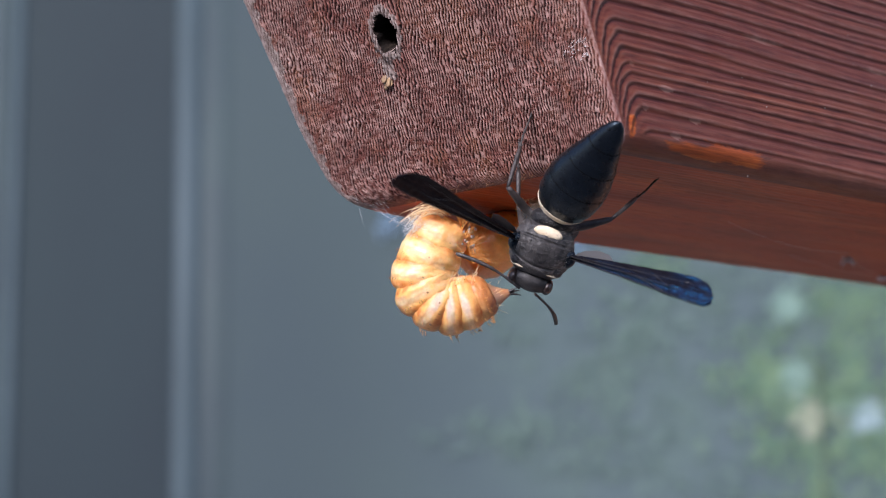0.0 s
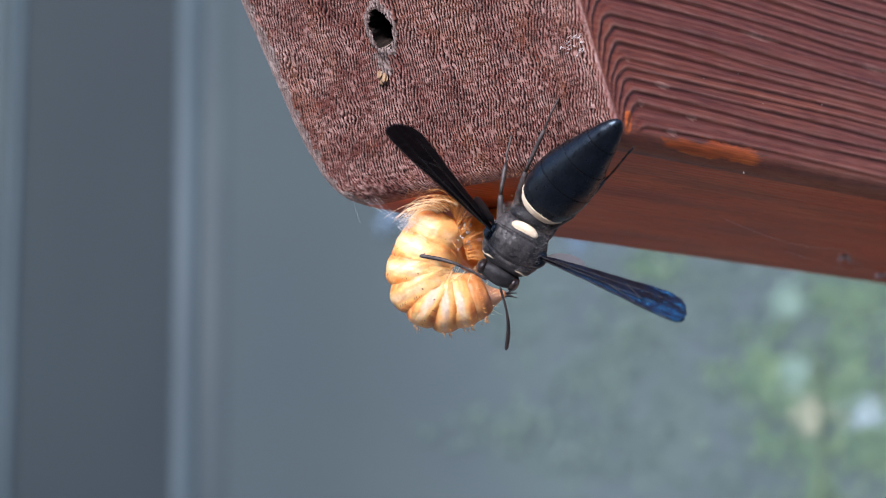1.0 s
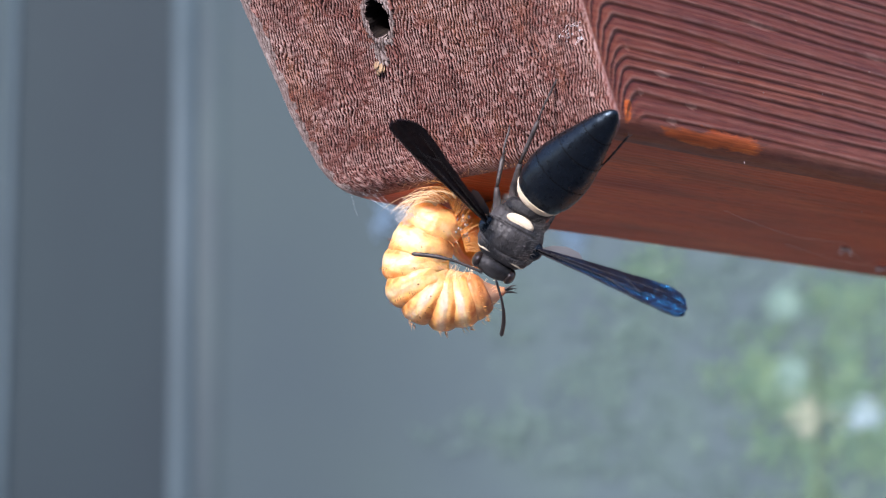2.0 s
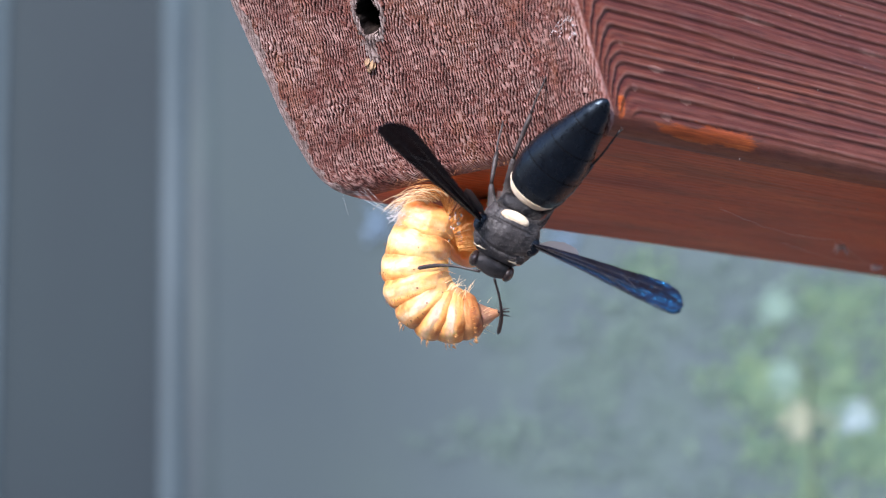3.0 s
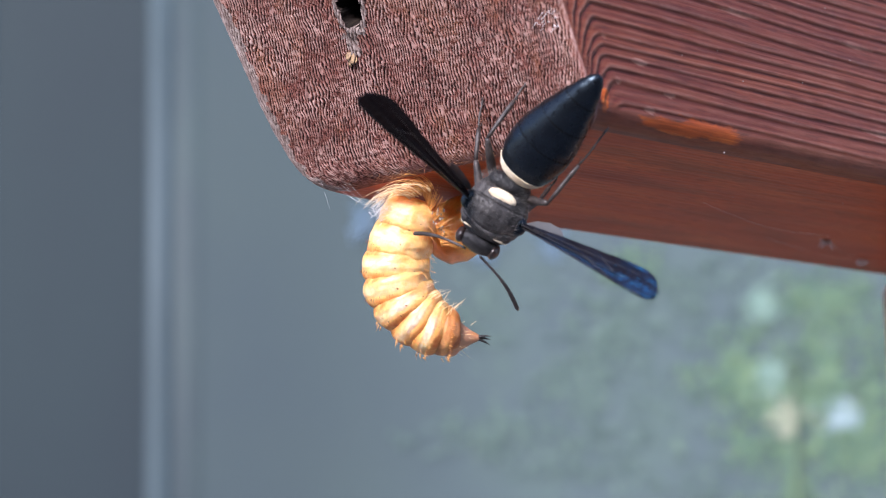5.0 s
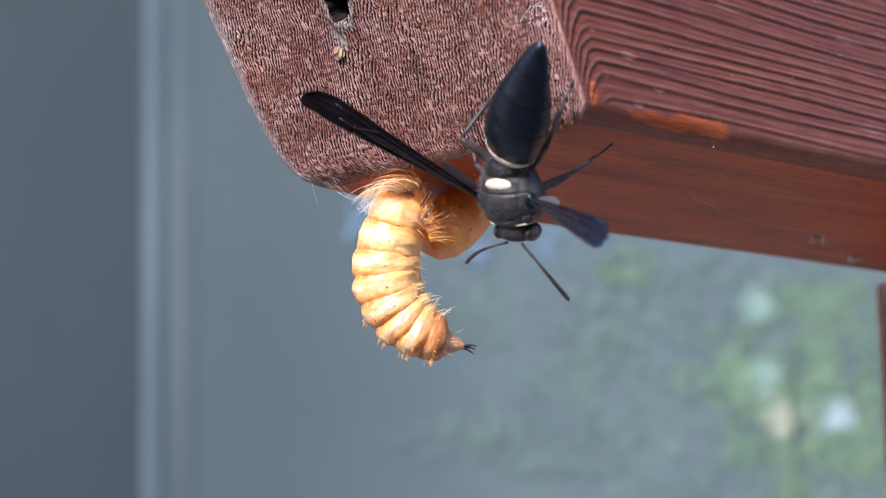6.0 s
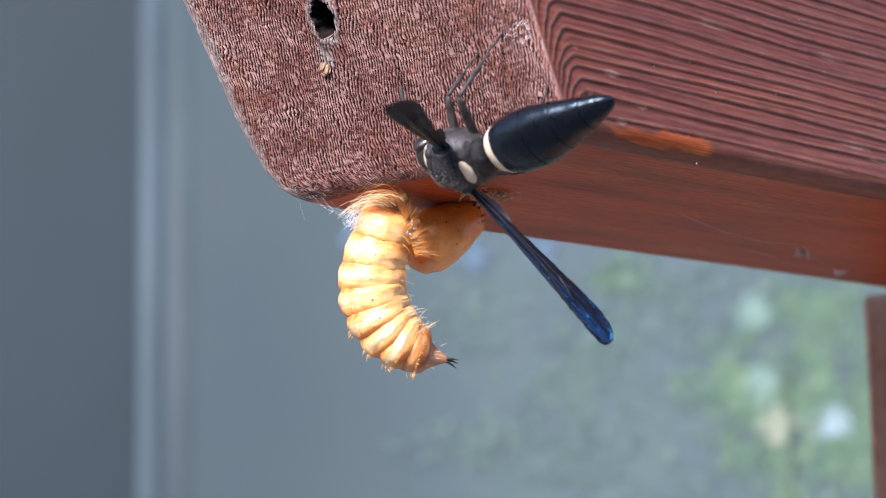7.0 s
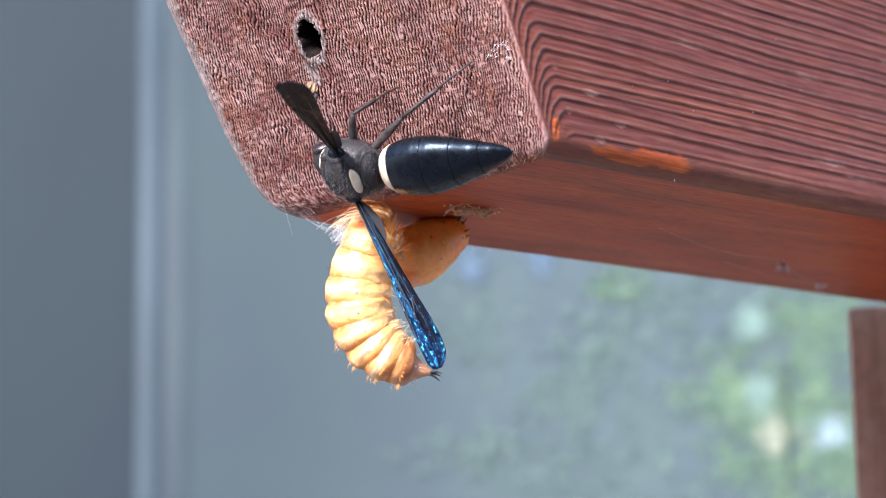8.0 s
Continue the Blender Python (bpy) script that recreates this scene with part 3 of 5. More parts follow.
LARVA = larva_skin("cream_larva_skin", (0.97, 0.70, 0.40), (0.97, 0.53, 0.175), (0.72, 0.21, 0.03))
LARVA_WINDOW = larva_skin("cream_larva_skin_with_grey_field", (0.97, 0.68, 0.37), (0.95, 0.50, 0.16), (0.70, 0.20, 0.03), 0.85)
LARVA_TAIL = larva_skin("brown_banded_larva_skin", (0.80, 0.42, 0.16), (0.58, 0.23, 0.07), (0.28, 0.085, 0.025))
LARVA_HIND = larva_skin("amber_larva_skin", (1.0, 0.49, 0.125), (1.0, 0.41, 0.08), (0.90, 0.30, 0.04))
hind = LARVA_HIND.node_tree.nodes["Principled BSDF"]
hind.inputs["Subsurface Weight"].default_value = 0.6
hind.inputs["Coat Weight"].default_value, hind.inputs["Coat Roughness"].default_value = 0.8, 0.12
LARVA_CONE = larva_skin("fleshy_larva_tip", (0.44, 0.25, 0.16), (0.50, 0.27, 0.16), (0.55, 0.25, 0.10))
BRISTLE, tree, b = principled("amber_bristle", (0.78, 0.36, 0.09), 0.4)
PALE_BRISTLE, tree, b = principled("pale_bristle", (0.93, 0.68, 0.38), 0.4)
DARK_BRISTLE, tree, b = principled("dark_bristle", (0.10, 0.04, 0.02), 0.5)
WET, tree, b = principled("clear_moisture", (0.9, 0.85, 0.8), 0.05)
b.inputs["Transmission Weight"].default_value = 0.6
SPINE_BLACK, tree, b = principled("black_spine", (0.02, 0.018, 0.018), 0.4)
SILK, tree, b = principled("white_silk", (0.85, 0.86, 0.86), 0.5)
LINT, tree, b = principled("grey_beige_lint", (0.36, 0.30, 0.27), 0.8)
CRUMB, tree, b = principled("tan_wood_crumbs", (0.68, 0.47, 0.26), 0.85)
SAP, tree, b = principled("dried_yellow_sap", (0.40, 0.25, 0.12), 0.6)
tree.links.new(ramp(tree, fractal(tree, coords(tree), 1500, 4, 0.6), [(0.35, (0.20, 0.12, 0.07)), (0.65, (0.38, 0.25, 0.13))]), b.inputs["Base Color"])
FRASS, tree, b = principled("brown_wood_debris", (0.27, 0.115, 0.045), 0.8)


# ---- mesh helpers for the animals (mm) ----
def tube(bm, points, radii, sides=6):
    """A closed tapering tube through the points, in mm."""
    pts = [Vector(p) * MM for p in points]
    rings = []
    for i, p in enumerate(pts):
        d = (pts[min(i + 1, len(pts) - 1)] - pts[max(i - 1, 0)]).normalized()
        side = d.cross(Vector((0.13, 0.31, 0.94))).normalized()
        up = side.cross(d)
        r = (radii[i] if isinstance(radii, (list, tuple)) else radii) * MM
        rings.append([bm.verts.new(p + side * (r * math.cos(2 * math.pi * k / sides)) + up * (r * math.sin(2 * math.pi * k / sides))) for k in range(sides)])
    for a, c in zip(rings, rings[1:]):
        for k in range(sides):
            bm.faces.new((a[k], a[(k + 1) % sides], c[(k + 1) % sides], c[k]))
    bm.faces.new(rings[0][::-1])
    bm.faces.new(rings[-1])


def lathe(bm, stations, axis="Y", sides=40, flat=1.0, wobble=0.0, seed=0.0, sink=0.0):
    """A closed body of round sections: stations of (place along the axis, radius, height of the centre), in mm."""
    rings = []
    for s, r, c in stations:
        ring = []
        for k in range(sides):
            a = 2 * math.pi * k / sides
            u, v = math.cos(a) * r, math.sin(a) * r * flat
            if v < 0:
                v *= 1 - sink
            w = 1 + wobble * nz(math.cos(a) * 1.5 + seed, math.sin(a) * 1.5, s * 0.8 + seed)
            u, v = u * w, v * w + c
            p = (u, s, v) if axis == "Y" else (s, u, v)
            ring.append(bm.verts.new(Vector(p) * MM))
        rings.append(ring)
    for a, c in zip(rings, rings[1:]):
        for k in range(sides):
            bm.faces.new((a[k], a[(k + 1) % sides], c[(k + 1) % sides], c[k]))
    bm.faces.new(rings[0])
    bm.faces.new(rings[-1])


def curve_at(table, s):
    """Smooth value of a table of (place, value) at s."""
    for (a, u), (c, v) in zip(table, table[1:]):
        if s <= c:
            f = (s - a) / (c - a)
            f = f * f * (3 - 2 * f) * 0.35 + f * 0.65
            return u + (v - u) * f
    return table[-1][1]


def ball(bm, centre, radii, rows=14, sides=22, wobble=0.0, seed=0.0):
    rings = []
    for i in range(1, rows):
        th = math.pi * i / rows
        ring = []
        for k in range(sides):
            ph = 2 * math.pi * k / sides
            d = Vector((math.sin(th) * math.cos(ph), math.cos(th), math.sin(th) * math.sin(ph)))
            w = 1 + wobble * nz(d.x * 2 + seed, d.y * 2, d.z * 2)
            ring.append(bm.verts.new((Vector(centre) + Vector((d.x * radii[0], d.y * radii[1], d.z * radii[2])) * w) * MM))
        rings.append(ring)
    for a, c in zip(rings, rings[1:]):
        for k in range(sides):
            bm.faces.new((a[k], a[(k + 1) % sides], c[(k + 1) % sides], c[k]))
    top = bm.verts.new((Vector(centre) + Vector((0, radii[1], 0))) * MM)
    bot = bm.verts.new((Vector(centre) - Vector((0, radii[1], 0))) * MM)
    for k in range(sides):
        bm.faces.new((top, rings[0][(k + 1) % sides], rings[0][k]))
        bm.faces.new((bot, rings[-1][k], rings[-1][(k + 1) % sides]))


def hair(bm, start, way, length, bend, r, sides=4, n=5):
    """A fine curved bristle that leaves start along way and bends over."""
    p, d = Vector(start), Vector(way).normalized()
    pts, rad = [], []
    for i in range(n + 1):
        pts.append(p.copy())
        rad.append(r * (1 - 0.85 * i / n))
        d = (d + Vector(bend) / n).normalized()
        p += d * (length / n)
    tube(bm, pts, rad, sides)


# ---- the caterpillar: folded in two, the fore part hanging free ----
SCALE = 1 / 17.04            # mm for one unit of the chain's plan
SEGMENT_LENGTH = [56, 46, 38, 37, 36, 32, 32, 30, 62]
SEGMENT_WIDTH = [96, 105, 110, 112, 112, 108, 101, 89, 60]
OPEN_HEADING = [107, 108, 93, 79, 60, 48, 34, 19, 15]
CURL_HEADING = [113, 116, 96, 64, 36, 8, -8, -14, -10]
WAG = [0, 0, 0.1, 0.2, 0.3, 0.6, 1, 1.2, 1.2]
CATERPILLAR_POSE = pose(-0.00185, 0.02916, Z0 - 0.00181, 10.6, 1.45, -38.9)


def chain(curl, wag, stretch):
    """Poses of the segments, in the caterpillar's space, for a curl of 0 (hanging) to 1 (rolled up)."""
    x = z = 0.0
    out = []
    for ln, a, c, w in zip(SEGMENT_LENGTH, OPEN_HEADING, CURL_HEADING, WAG):
        h = radians(a + (c - a) * curl + wag * w)
        out.append(pose(x, 0, z, 0, math.degrees(h), 0))
        step = ln * SCALE * MM * stretch
        x, z = x + step * math.cos(h), z - step * math.sin(h)
    return out


def caterpillar():
    rnd = random.Random(5)
    root = new("caterpillar")
    root.matrix_world = CATERPILLAR_POSE
    tagged(root, "cream and amber bristly caterpillar folded under the rafter end", "caterpillar")
    segments = []
    for i in range(8):
        ln, r = SEGMENT_LENGTH[i] * SCALE, SEGMENT_WIDTH[i] * SCALE / 2
        over = 0.34 * ln if i else 0.15 * ln
        r_end = SEGMENT_WIDTH[i + 1] * SCALE / 2
        stations = []
        for k in range(37):
            u = k / 36
            base = r + (r_end - r) * u * 0.5
            puff = 0.68 + 0.32 * (max(0.0, 1 - (2 * u - 1) ** 2)) ** 0.5
            puff -= 0.006 * math.exp(-((u - 0.63) / 0.045) ** 2) + 0.004 * math.exp(-((u - 0.40) / 0.04) ** 2)
            stations.append((-over + (ln + 2 * over) * u, base * puff * 1.07, 0.42))
        bm = bmesh.new()
        lathe(bm, stations, "X", 72, 1.0, 0.06, i * 3.1)
        # the belly side, on the inner side of the bend, is drawn together in folds
        for v in bm.verts:
            a = v.co.z / (r * MM)
            v.co.x *= 1 - 0.20 * max(0.0, a)
            v.co.y += 0.00006 * nz(v.co.x * 3000, v.co.z * 3000, i)
            # swollen lobes round the ring, and wavy wrinkles
            ang = math.atan2(v.co.z, v.co.y)
            lobe = 1 + 0.030 * max(0.0, math.cos(ang * 5 + 0.6)) + 0.018 * nz(v.co.x * 1600 + i, ang * 3, 2.0 * i)
            v.co.y *= lobe
            v.co.z *= lobe
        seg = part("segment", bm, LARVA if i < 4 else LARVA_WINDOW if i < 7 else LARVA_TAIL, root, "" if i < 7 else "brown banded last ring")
        segments.append(seg)
        bm = bmesh.new()
        n = 7 if i < 2 else 5
        for k in range(n):       # long bristles on the inner side
            y = rnd.uniform(-0.55, 0.25) * r
            hair(bm, (ln * rnd.uniform(0.3, 0.8), y - 0.9, r * 0.80), (rnd.uniform(-0.1, 0.5), rnd.uniform(-0.5, 0.1), 1), rnd.uniform(1.4, 2.4), (rnd.uniform(-0.1, 0.6), 0, -0.5), 0.04)
        part("bristle_tuft", bm, PALE_BRISTLE if i > 2 else BRISTLE, seg)
        bm = bmesh.new()
        for k in range(26):      # a row of short dark hooks across the back
            a = radians(rnd.uniform(150, 320))
            rr = r * 0.98
            base = Vector((ln * (0.72 + 0.08 * rnd.random()), math.cos(a) * rr, math.sin(a) * rr))
            hair(bm, base, (0.9, math.cos(a) * 0.6, math.sin(a) * 0.6), rnd.uniform(0.22, 0.5), (0.4, 0, 0), 0.028, 4, 2)
        part("hook_row", bm, DARK_BRISTLE if i < 5 else BRISTLE, seg)
        if i in (4, 5, 6, 7):
            bm = bmesh.new()
            for k in range(9):  # combs of pale bristles on the back and along the outer side
                a = radians(rnd.uniform(225, 275)) if k < 8 else radians(rnd.uniform(282, 300))
                base = Vector((ln * rnd.uniform(0.3, 0.8), math.cos(a) * r * 0.96, math.sin(a) * r * 0.96))
                hair(bm, base, (0.7, math.cos(a), math.sin(a) - 0.3), rnd.uniform(0.35, 0.75), (0.3, 0, -0.3), 0.028, 4, 3)
            part("comb", bm, BRISTLE, seg)
    # the tip: a fleshy cone with two dark horns and a foot-like lobe
    bm = bmesh.new()
    stations = [(-0.9, 2.0, 0), (-0.3, 2.15, 0), (0.25, 1.95, 0), (0.6, 1.45, 0), (1.2, 1.0, 0.0), (1.8, 0.62, 0.02), (2.3, 0.40, 0.05), (2.55, 0.24, 0.06)]
    lathe(bm, stations, "X", 30, 1.0, 0.06, 40)
    tip = part("tail", bm, LARVA_CONE, root, "fleshy pointed tip")
    segments.append(tip)
    for dy, dz, up in ((-0.15, 0.10, 0.55), (0.15, 0.02, 0.25), (-0.05, -0.08, -0.1)):
        bm = bmesh.new()
        hair(bm, (2.35, dy, dz), (1, dy, up), 1.35, (0.2, 0, -0.5), 0.19, 6, 5)
        part("horn", bm, SPINE_BLACK, tip, "dark horn at the tip")
    bm = bmesh.new()
    for k in range(16):
        a = rnd.uniform(0, 6.28)
        hair(bm, (rnd.uniform(0, 1.6), math.cos(a) * 1.3, math.sin(a) * 1.3), (0.8, math.cos(a), math.sin(a)), rnd.uniform(0.6, 1.3), (0.5, 0, 0), 0.025, 4, 3)
    part("bristle_tuft", bm, PALE_BRISTLE, tip)
    # the hind part behind, pressed against the underside
    bm = bmesh.new()
    table = [(0, 0.4), (0.04, 1.8), (0.14, 3.0), (0.3, 3.5), (0.5, 3.45), (0.7, 2.9), (0.86, 2.2), (0.95, 1.55), (1, 0.7)]
    stations = []
    for k in range(34):
        u = k / 33
        r = curve_at(table, u) * (1 - 0.022 * (0.5 + 0.5 * math.cos(2 * math.pi * u * 5)))
        stations.append((9.8 * u, r, 0.0))
    lathe(bm, stations, "X", 40, 0.95, 0.06, 77)
    hind = part("hind_body", bm, LARVA_HIND, root, "smooth amber hind body")
    hind.matrix_local = pose(0.0016, 0.0054, -0.0047, 0, -30, 0)
    for u, a in ((9.3, 60), (9.55, 25), (9.3, -20), (9.0, -50)):
        bm = bmesh.new()
        y, z = -1.2, 1.1 * math.sin(radians(a))
        hair(bm, (u, y, z), (1, -0.2, math.sin(radians(a)) * 0.5), 0.75, (0, 0, 0.2), 0.15, 5, 3)
        part("claw", bm, SPINE_BLACK, hind, "tiny black claw")
    # the mane of long pale bristles combed over the fold
    bm = bmesh.new()
    for k in range(40):
        u = rnd.random()
        start = (-0.4 + 2.7 * u, rnd.uniform(-3.9, -1.9), 0.3 + 0.9 * u + rnd.uniform(-0.3, 0.3))
        hair(bm, start, (-0.75 + 0.3 * u + rnd.uniform(-0.2, 0.2), rnd.uniform(-0.4, 0.1), 0.75), rnd.uniform(3.6, 6.2),
             (-0.9 + rnd.uniform(-0.3, 0.3), rnd.uniform(-0.2, 0.2), -1.9), rnd.uniform(0.042, 0.065), 4, 8)
    part("mane", bm, PALE_BRISTLE, root, "fan of long pale bristles")
    bm = bmesh.new()
    for k in range(34):
        u = rnd.random()
        hair(bm, (0.2 + 2.3 * u, rnd.uniform(-4.0, -2.4), 0.4 + 0.9 * u), (-0.6 + 0.4 * u + rnd.uniform(-0.25, 0.25), rnd.uniform(-0.4, 0.1), 0.8), rnd.uniform(2.4, 4.6),
             (-1.0 + rnd.uniform(-0.4, 0.4), 0, -1.6), rnd.uniform(0.03, 0.05), 4, 8)
    part("mane", bm, BRISTLE, root, "long amber bristles")
    bm = bmesh.new()
    for k in range(180):
        u = rnd.random()
        start = (1.2 + 1.9 * u, rnd.uniform(-2.8, 0.5), 0.6 - 5.2 * u ** 1.3)
        hair(bm, start, (0.8 - 0.6 * (1 - u), rnd.uniform(-0.9, 0.0), 0.9 - 0.7 * u), rnd.uniform(1.1, 2.7), (-0.2, 0, 0.5 - u), rnd.uniform(0.035, 0.055))
    part("mane", bm, BRISTLE, root, "tuft of amber bristles")
    for k in range(44):          # beads of wet in the fold
        bm = bmesh.new()
        r = rnd.uniform(0.07, 0.17)
        ball(bm, (rnd.uniform(2.0, 3.4), rnd.uniform(-2.4, -0.6), rnd.uniform(-3.6, -0.4)), (r, r, r * rnd.uniform(1, 1.8)), 7, 10, 0.2, k)
        part("wet_bead", bm, WET, root, "glistening bead of moisture")
    return root, segments


caterpillar_root, caterpillar_segments = caterpillar()


# ---- the wasp: head along +y, back along +z ----
HIPS = {"front_leg": (1.15, 2.0, -1.1, 3.2, 4.6), "middle_leg": (1.45, 0.2, -1.4, 4.0, 6.2), "hind_leg": (1.3, -1.9, -1.2, 5.0, 8.6)}


def wing(name, side, parent):
    """A wing folded lengthwise into a narrow paddle; side is -1 for left, 1 for right."""
    length = 19.2
    lead = [(0, 0.25), (0.1, 0.42), (0.3, 0.62), (0.55, 0.95), (0.75, 1.2), (0.9, 1.3), (0.96, 1.25), (0.99, 1.0), (1.0, 0.5)]
    trail = [(0, 0.2), (0.1, 0.45), (0.3, 0.8), (0.55, 1.15), (0.75, 1.5), (0.86, 1.6), (0.93, 1.35), (0.97, 0.9), (1.0, 0.1)]
    slim = 0.82 if side < 0 else 0.93
    lead, trail = [(u, w * slim) for u, w in lead], [(u, w * slim) for u, w in trail]
    verts, faces = [], []
    nu, nv = 130, 22
    for layer in (0.035, -0.035):
        for i in range(nu + 1):
            u = i / nu
            for j in range(nv + 1):
                v = j / nv * 2 - 1
                y = v * curve_at(lead, u) if v > 0 else v * curve_at(trail, u)
                z = 0.28 * math.exp(-((v - 0.25) / 0.3) ** 2) * (1 - 0.5 * u) - 0.10 * v + 0.10 * math.sin(v * 7 + u * 3) * u + 0.05 * nz(u * 14, v * 2.2, side)
                z += 0.9 * (u - u * u) * 0.9
                lace = (1.0 if side < 0 else 0.25) * smoothstep(0.45, 0.75, u) * (1 - smoothstep(0.97, 1.0, u))
                z += lace * (0.10 * nz(u * 34, v * 3.0, 5 + side) + 0.05 * nz(u * 70, v * 6, 9)) - 0.16 * math.exp(-((v + 0.15) / 0.12) ** 2) * smoothstep(0.05, 0.3, u)
                thin = layer * (1 - 0.6 * abs(v))
                verts.append(Vector((side * u * length, y, z + thin)) * MM)
    n = (nu + 1) * (nv + 1)
    for i in range(nu):
        for j in range(nv):
            a = i * (nv + 1) + j
            q = (a, a + 1, a + nv + 2, a + nv + 1)
            faces.append(q)
            faces.append(tuple(n + k for k in reversed(q)))
    edge = [i * (nv + 1) for i in range(nu + 1)] + [nu * (nv + 1) + j for j in range(1, nv + 1)] + [i * (nv + 1) + nv for i in range(nu - 1, -1, -1)] + [j for j in range(nv - 1, 0, -1)]
    for a, c in zip(edge, edge[1:] + edge[:1]):
        faces.append((a, c, n + c, n + a))
    ob = mesh_object(name, verts, faces, [WING_SHEEN if side < 0 else WING_NO_SHEEN], parent=parent)
    tagged(ob, "narrow folded smoky wing with a blue sheen" if side < 0 else "narrow folded smoky wing, coloured as if turned from its sheen")
    for f0, f1, u0, u1 in ((0.85, 0.9, 0.02, 0.93), (0.25, 0.2, 0.02, 0.8), (-0.35, -0.5, 0.1, 0.85), (0.2, 0.8, 0.5, 0.7), (-0.45, 0.2, 0.6, 0.72)):
        bm = bmesh.new()
        pts = []
        for k in range(11):
            u = u0 + (u1 - u0) * k / 10
            v = f0 + (f1 - f0) * k / 10
            y = v * (curve_at(lead, u) if v > 0 else curve_at(trail, u))
            z = 0.28 * math.exp(-((v - 0.25) / 0.3) ** 2) * (1 - 0.5 * u) - 0.10 * v + 0.10 * math.sin(v * 7 + u * 3) * u + 0.81 * (u - u * u) + 0.05
            pts.append((side * u * length, y, z))
        tube(bm, pts, [0.07 - 0.004 * k for k in range(11)], 5)
        part("vein", bm, SPINE_BLACK, ob)
    # hindwing: a short pale lobe tucked behind
    bm = bmesh.new()
    pts = [(0, 0), (1.2, -0.7), (2.8, -1.1), (4.4, -1.0), (5.2, -0.6), (4.8, -0.1), (3.5, 0.0), (1.5, 0.0)] if side < 0 else [(0, 0), (1.2, -0.5), (3.0, -0.75), (4.4, -0.8), (5.0, -0.55), (4.6, -0.1), (3.2, 0.1), (1.5, 0.1)]
    top = [bm.verts.new(Vector((side * x, y - 0.35, -0.25 + 0.05 * math.sin(x))) * MM) for x, y in pts]
    low = [bm.verts.new(v.co - Vector((0, 0, 0.00004))) for v in top]
    bm.faces.new(top)
    bm.faces.new(low[::-1])
    for k in range(len(pts)):
        bm.faces.new((top[k], low[k], low[(k + 1) % len(pts)], top[(k + 1) % len(pts)]))
    part("hindwing", bm, PALE_WING if side < 0 else HIND_WING, ob, "pale translucent hindwing" if side < 0 else "smoky translucent hindwing", smooth=False)
    return ob


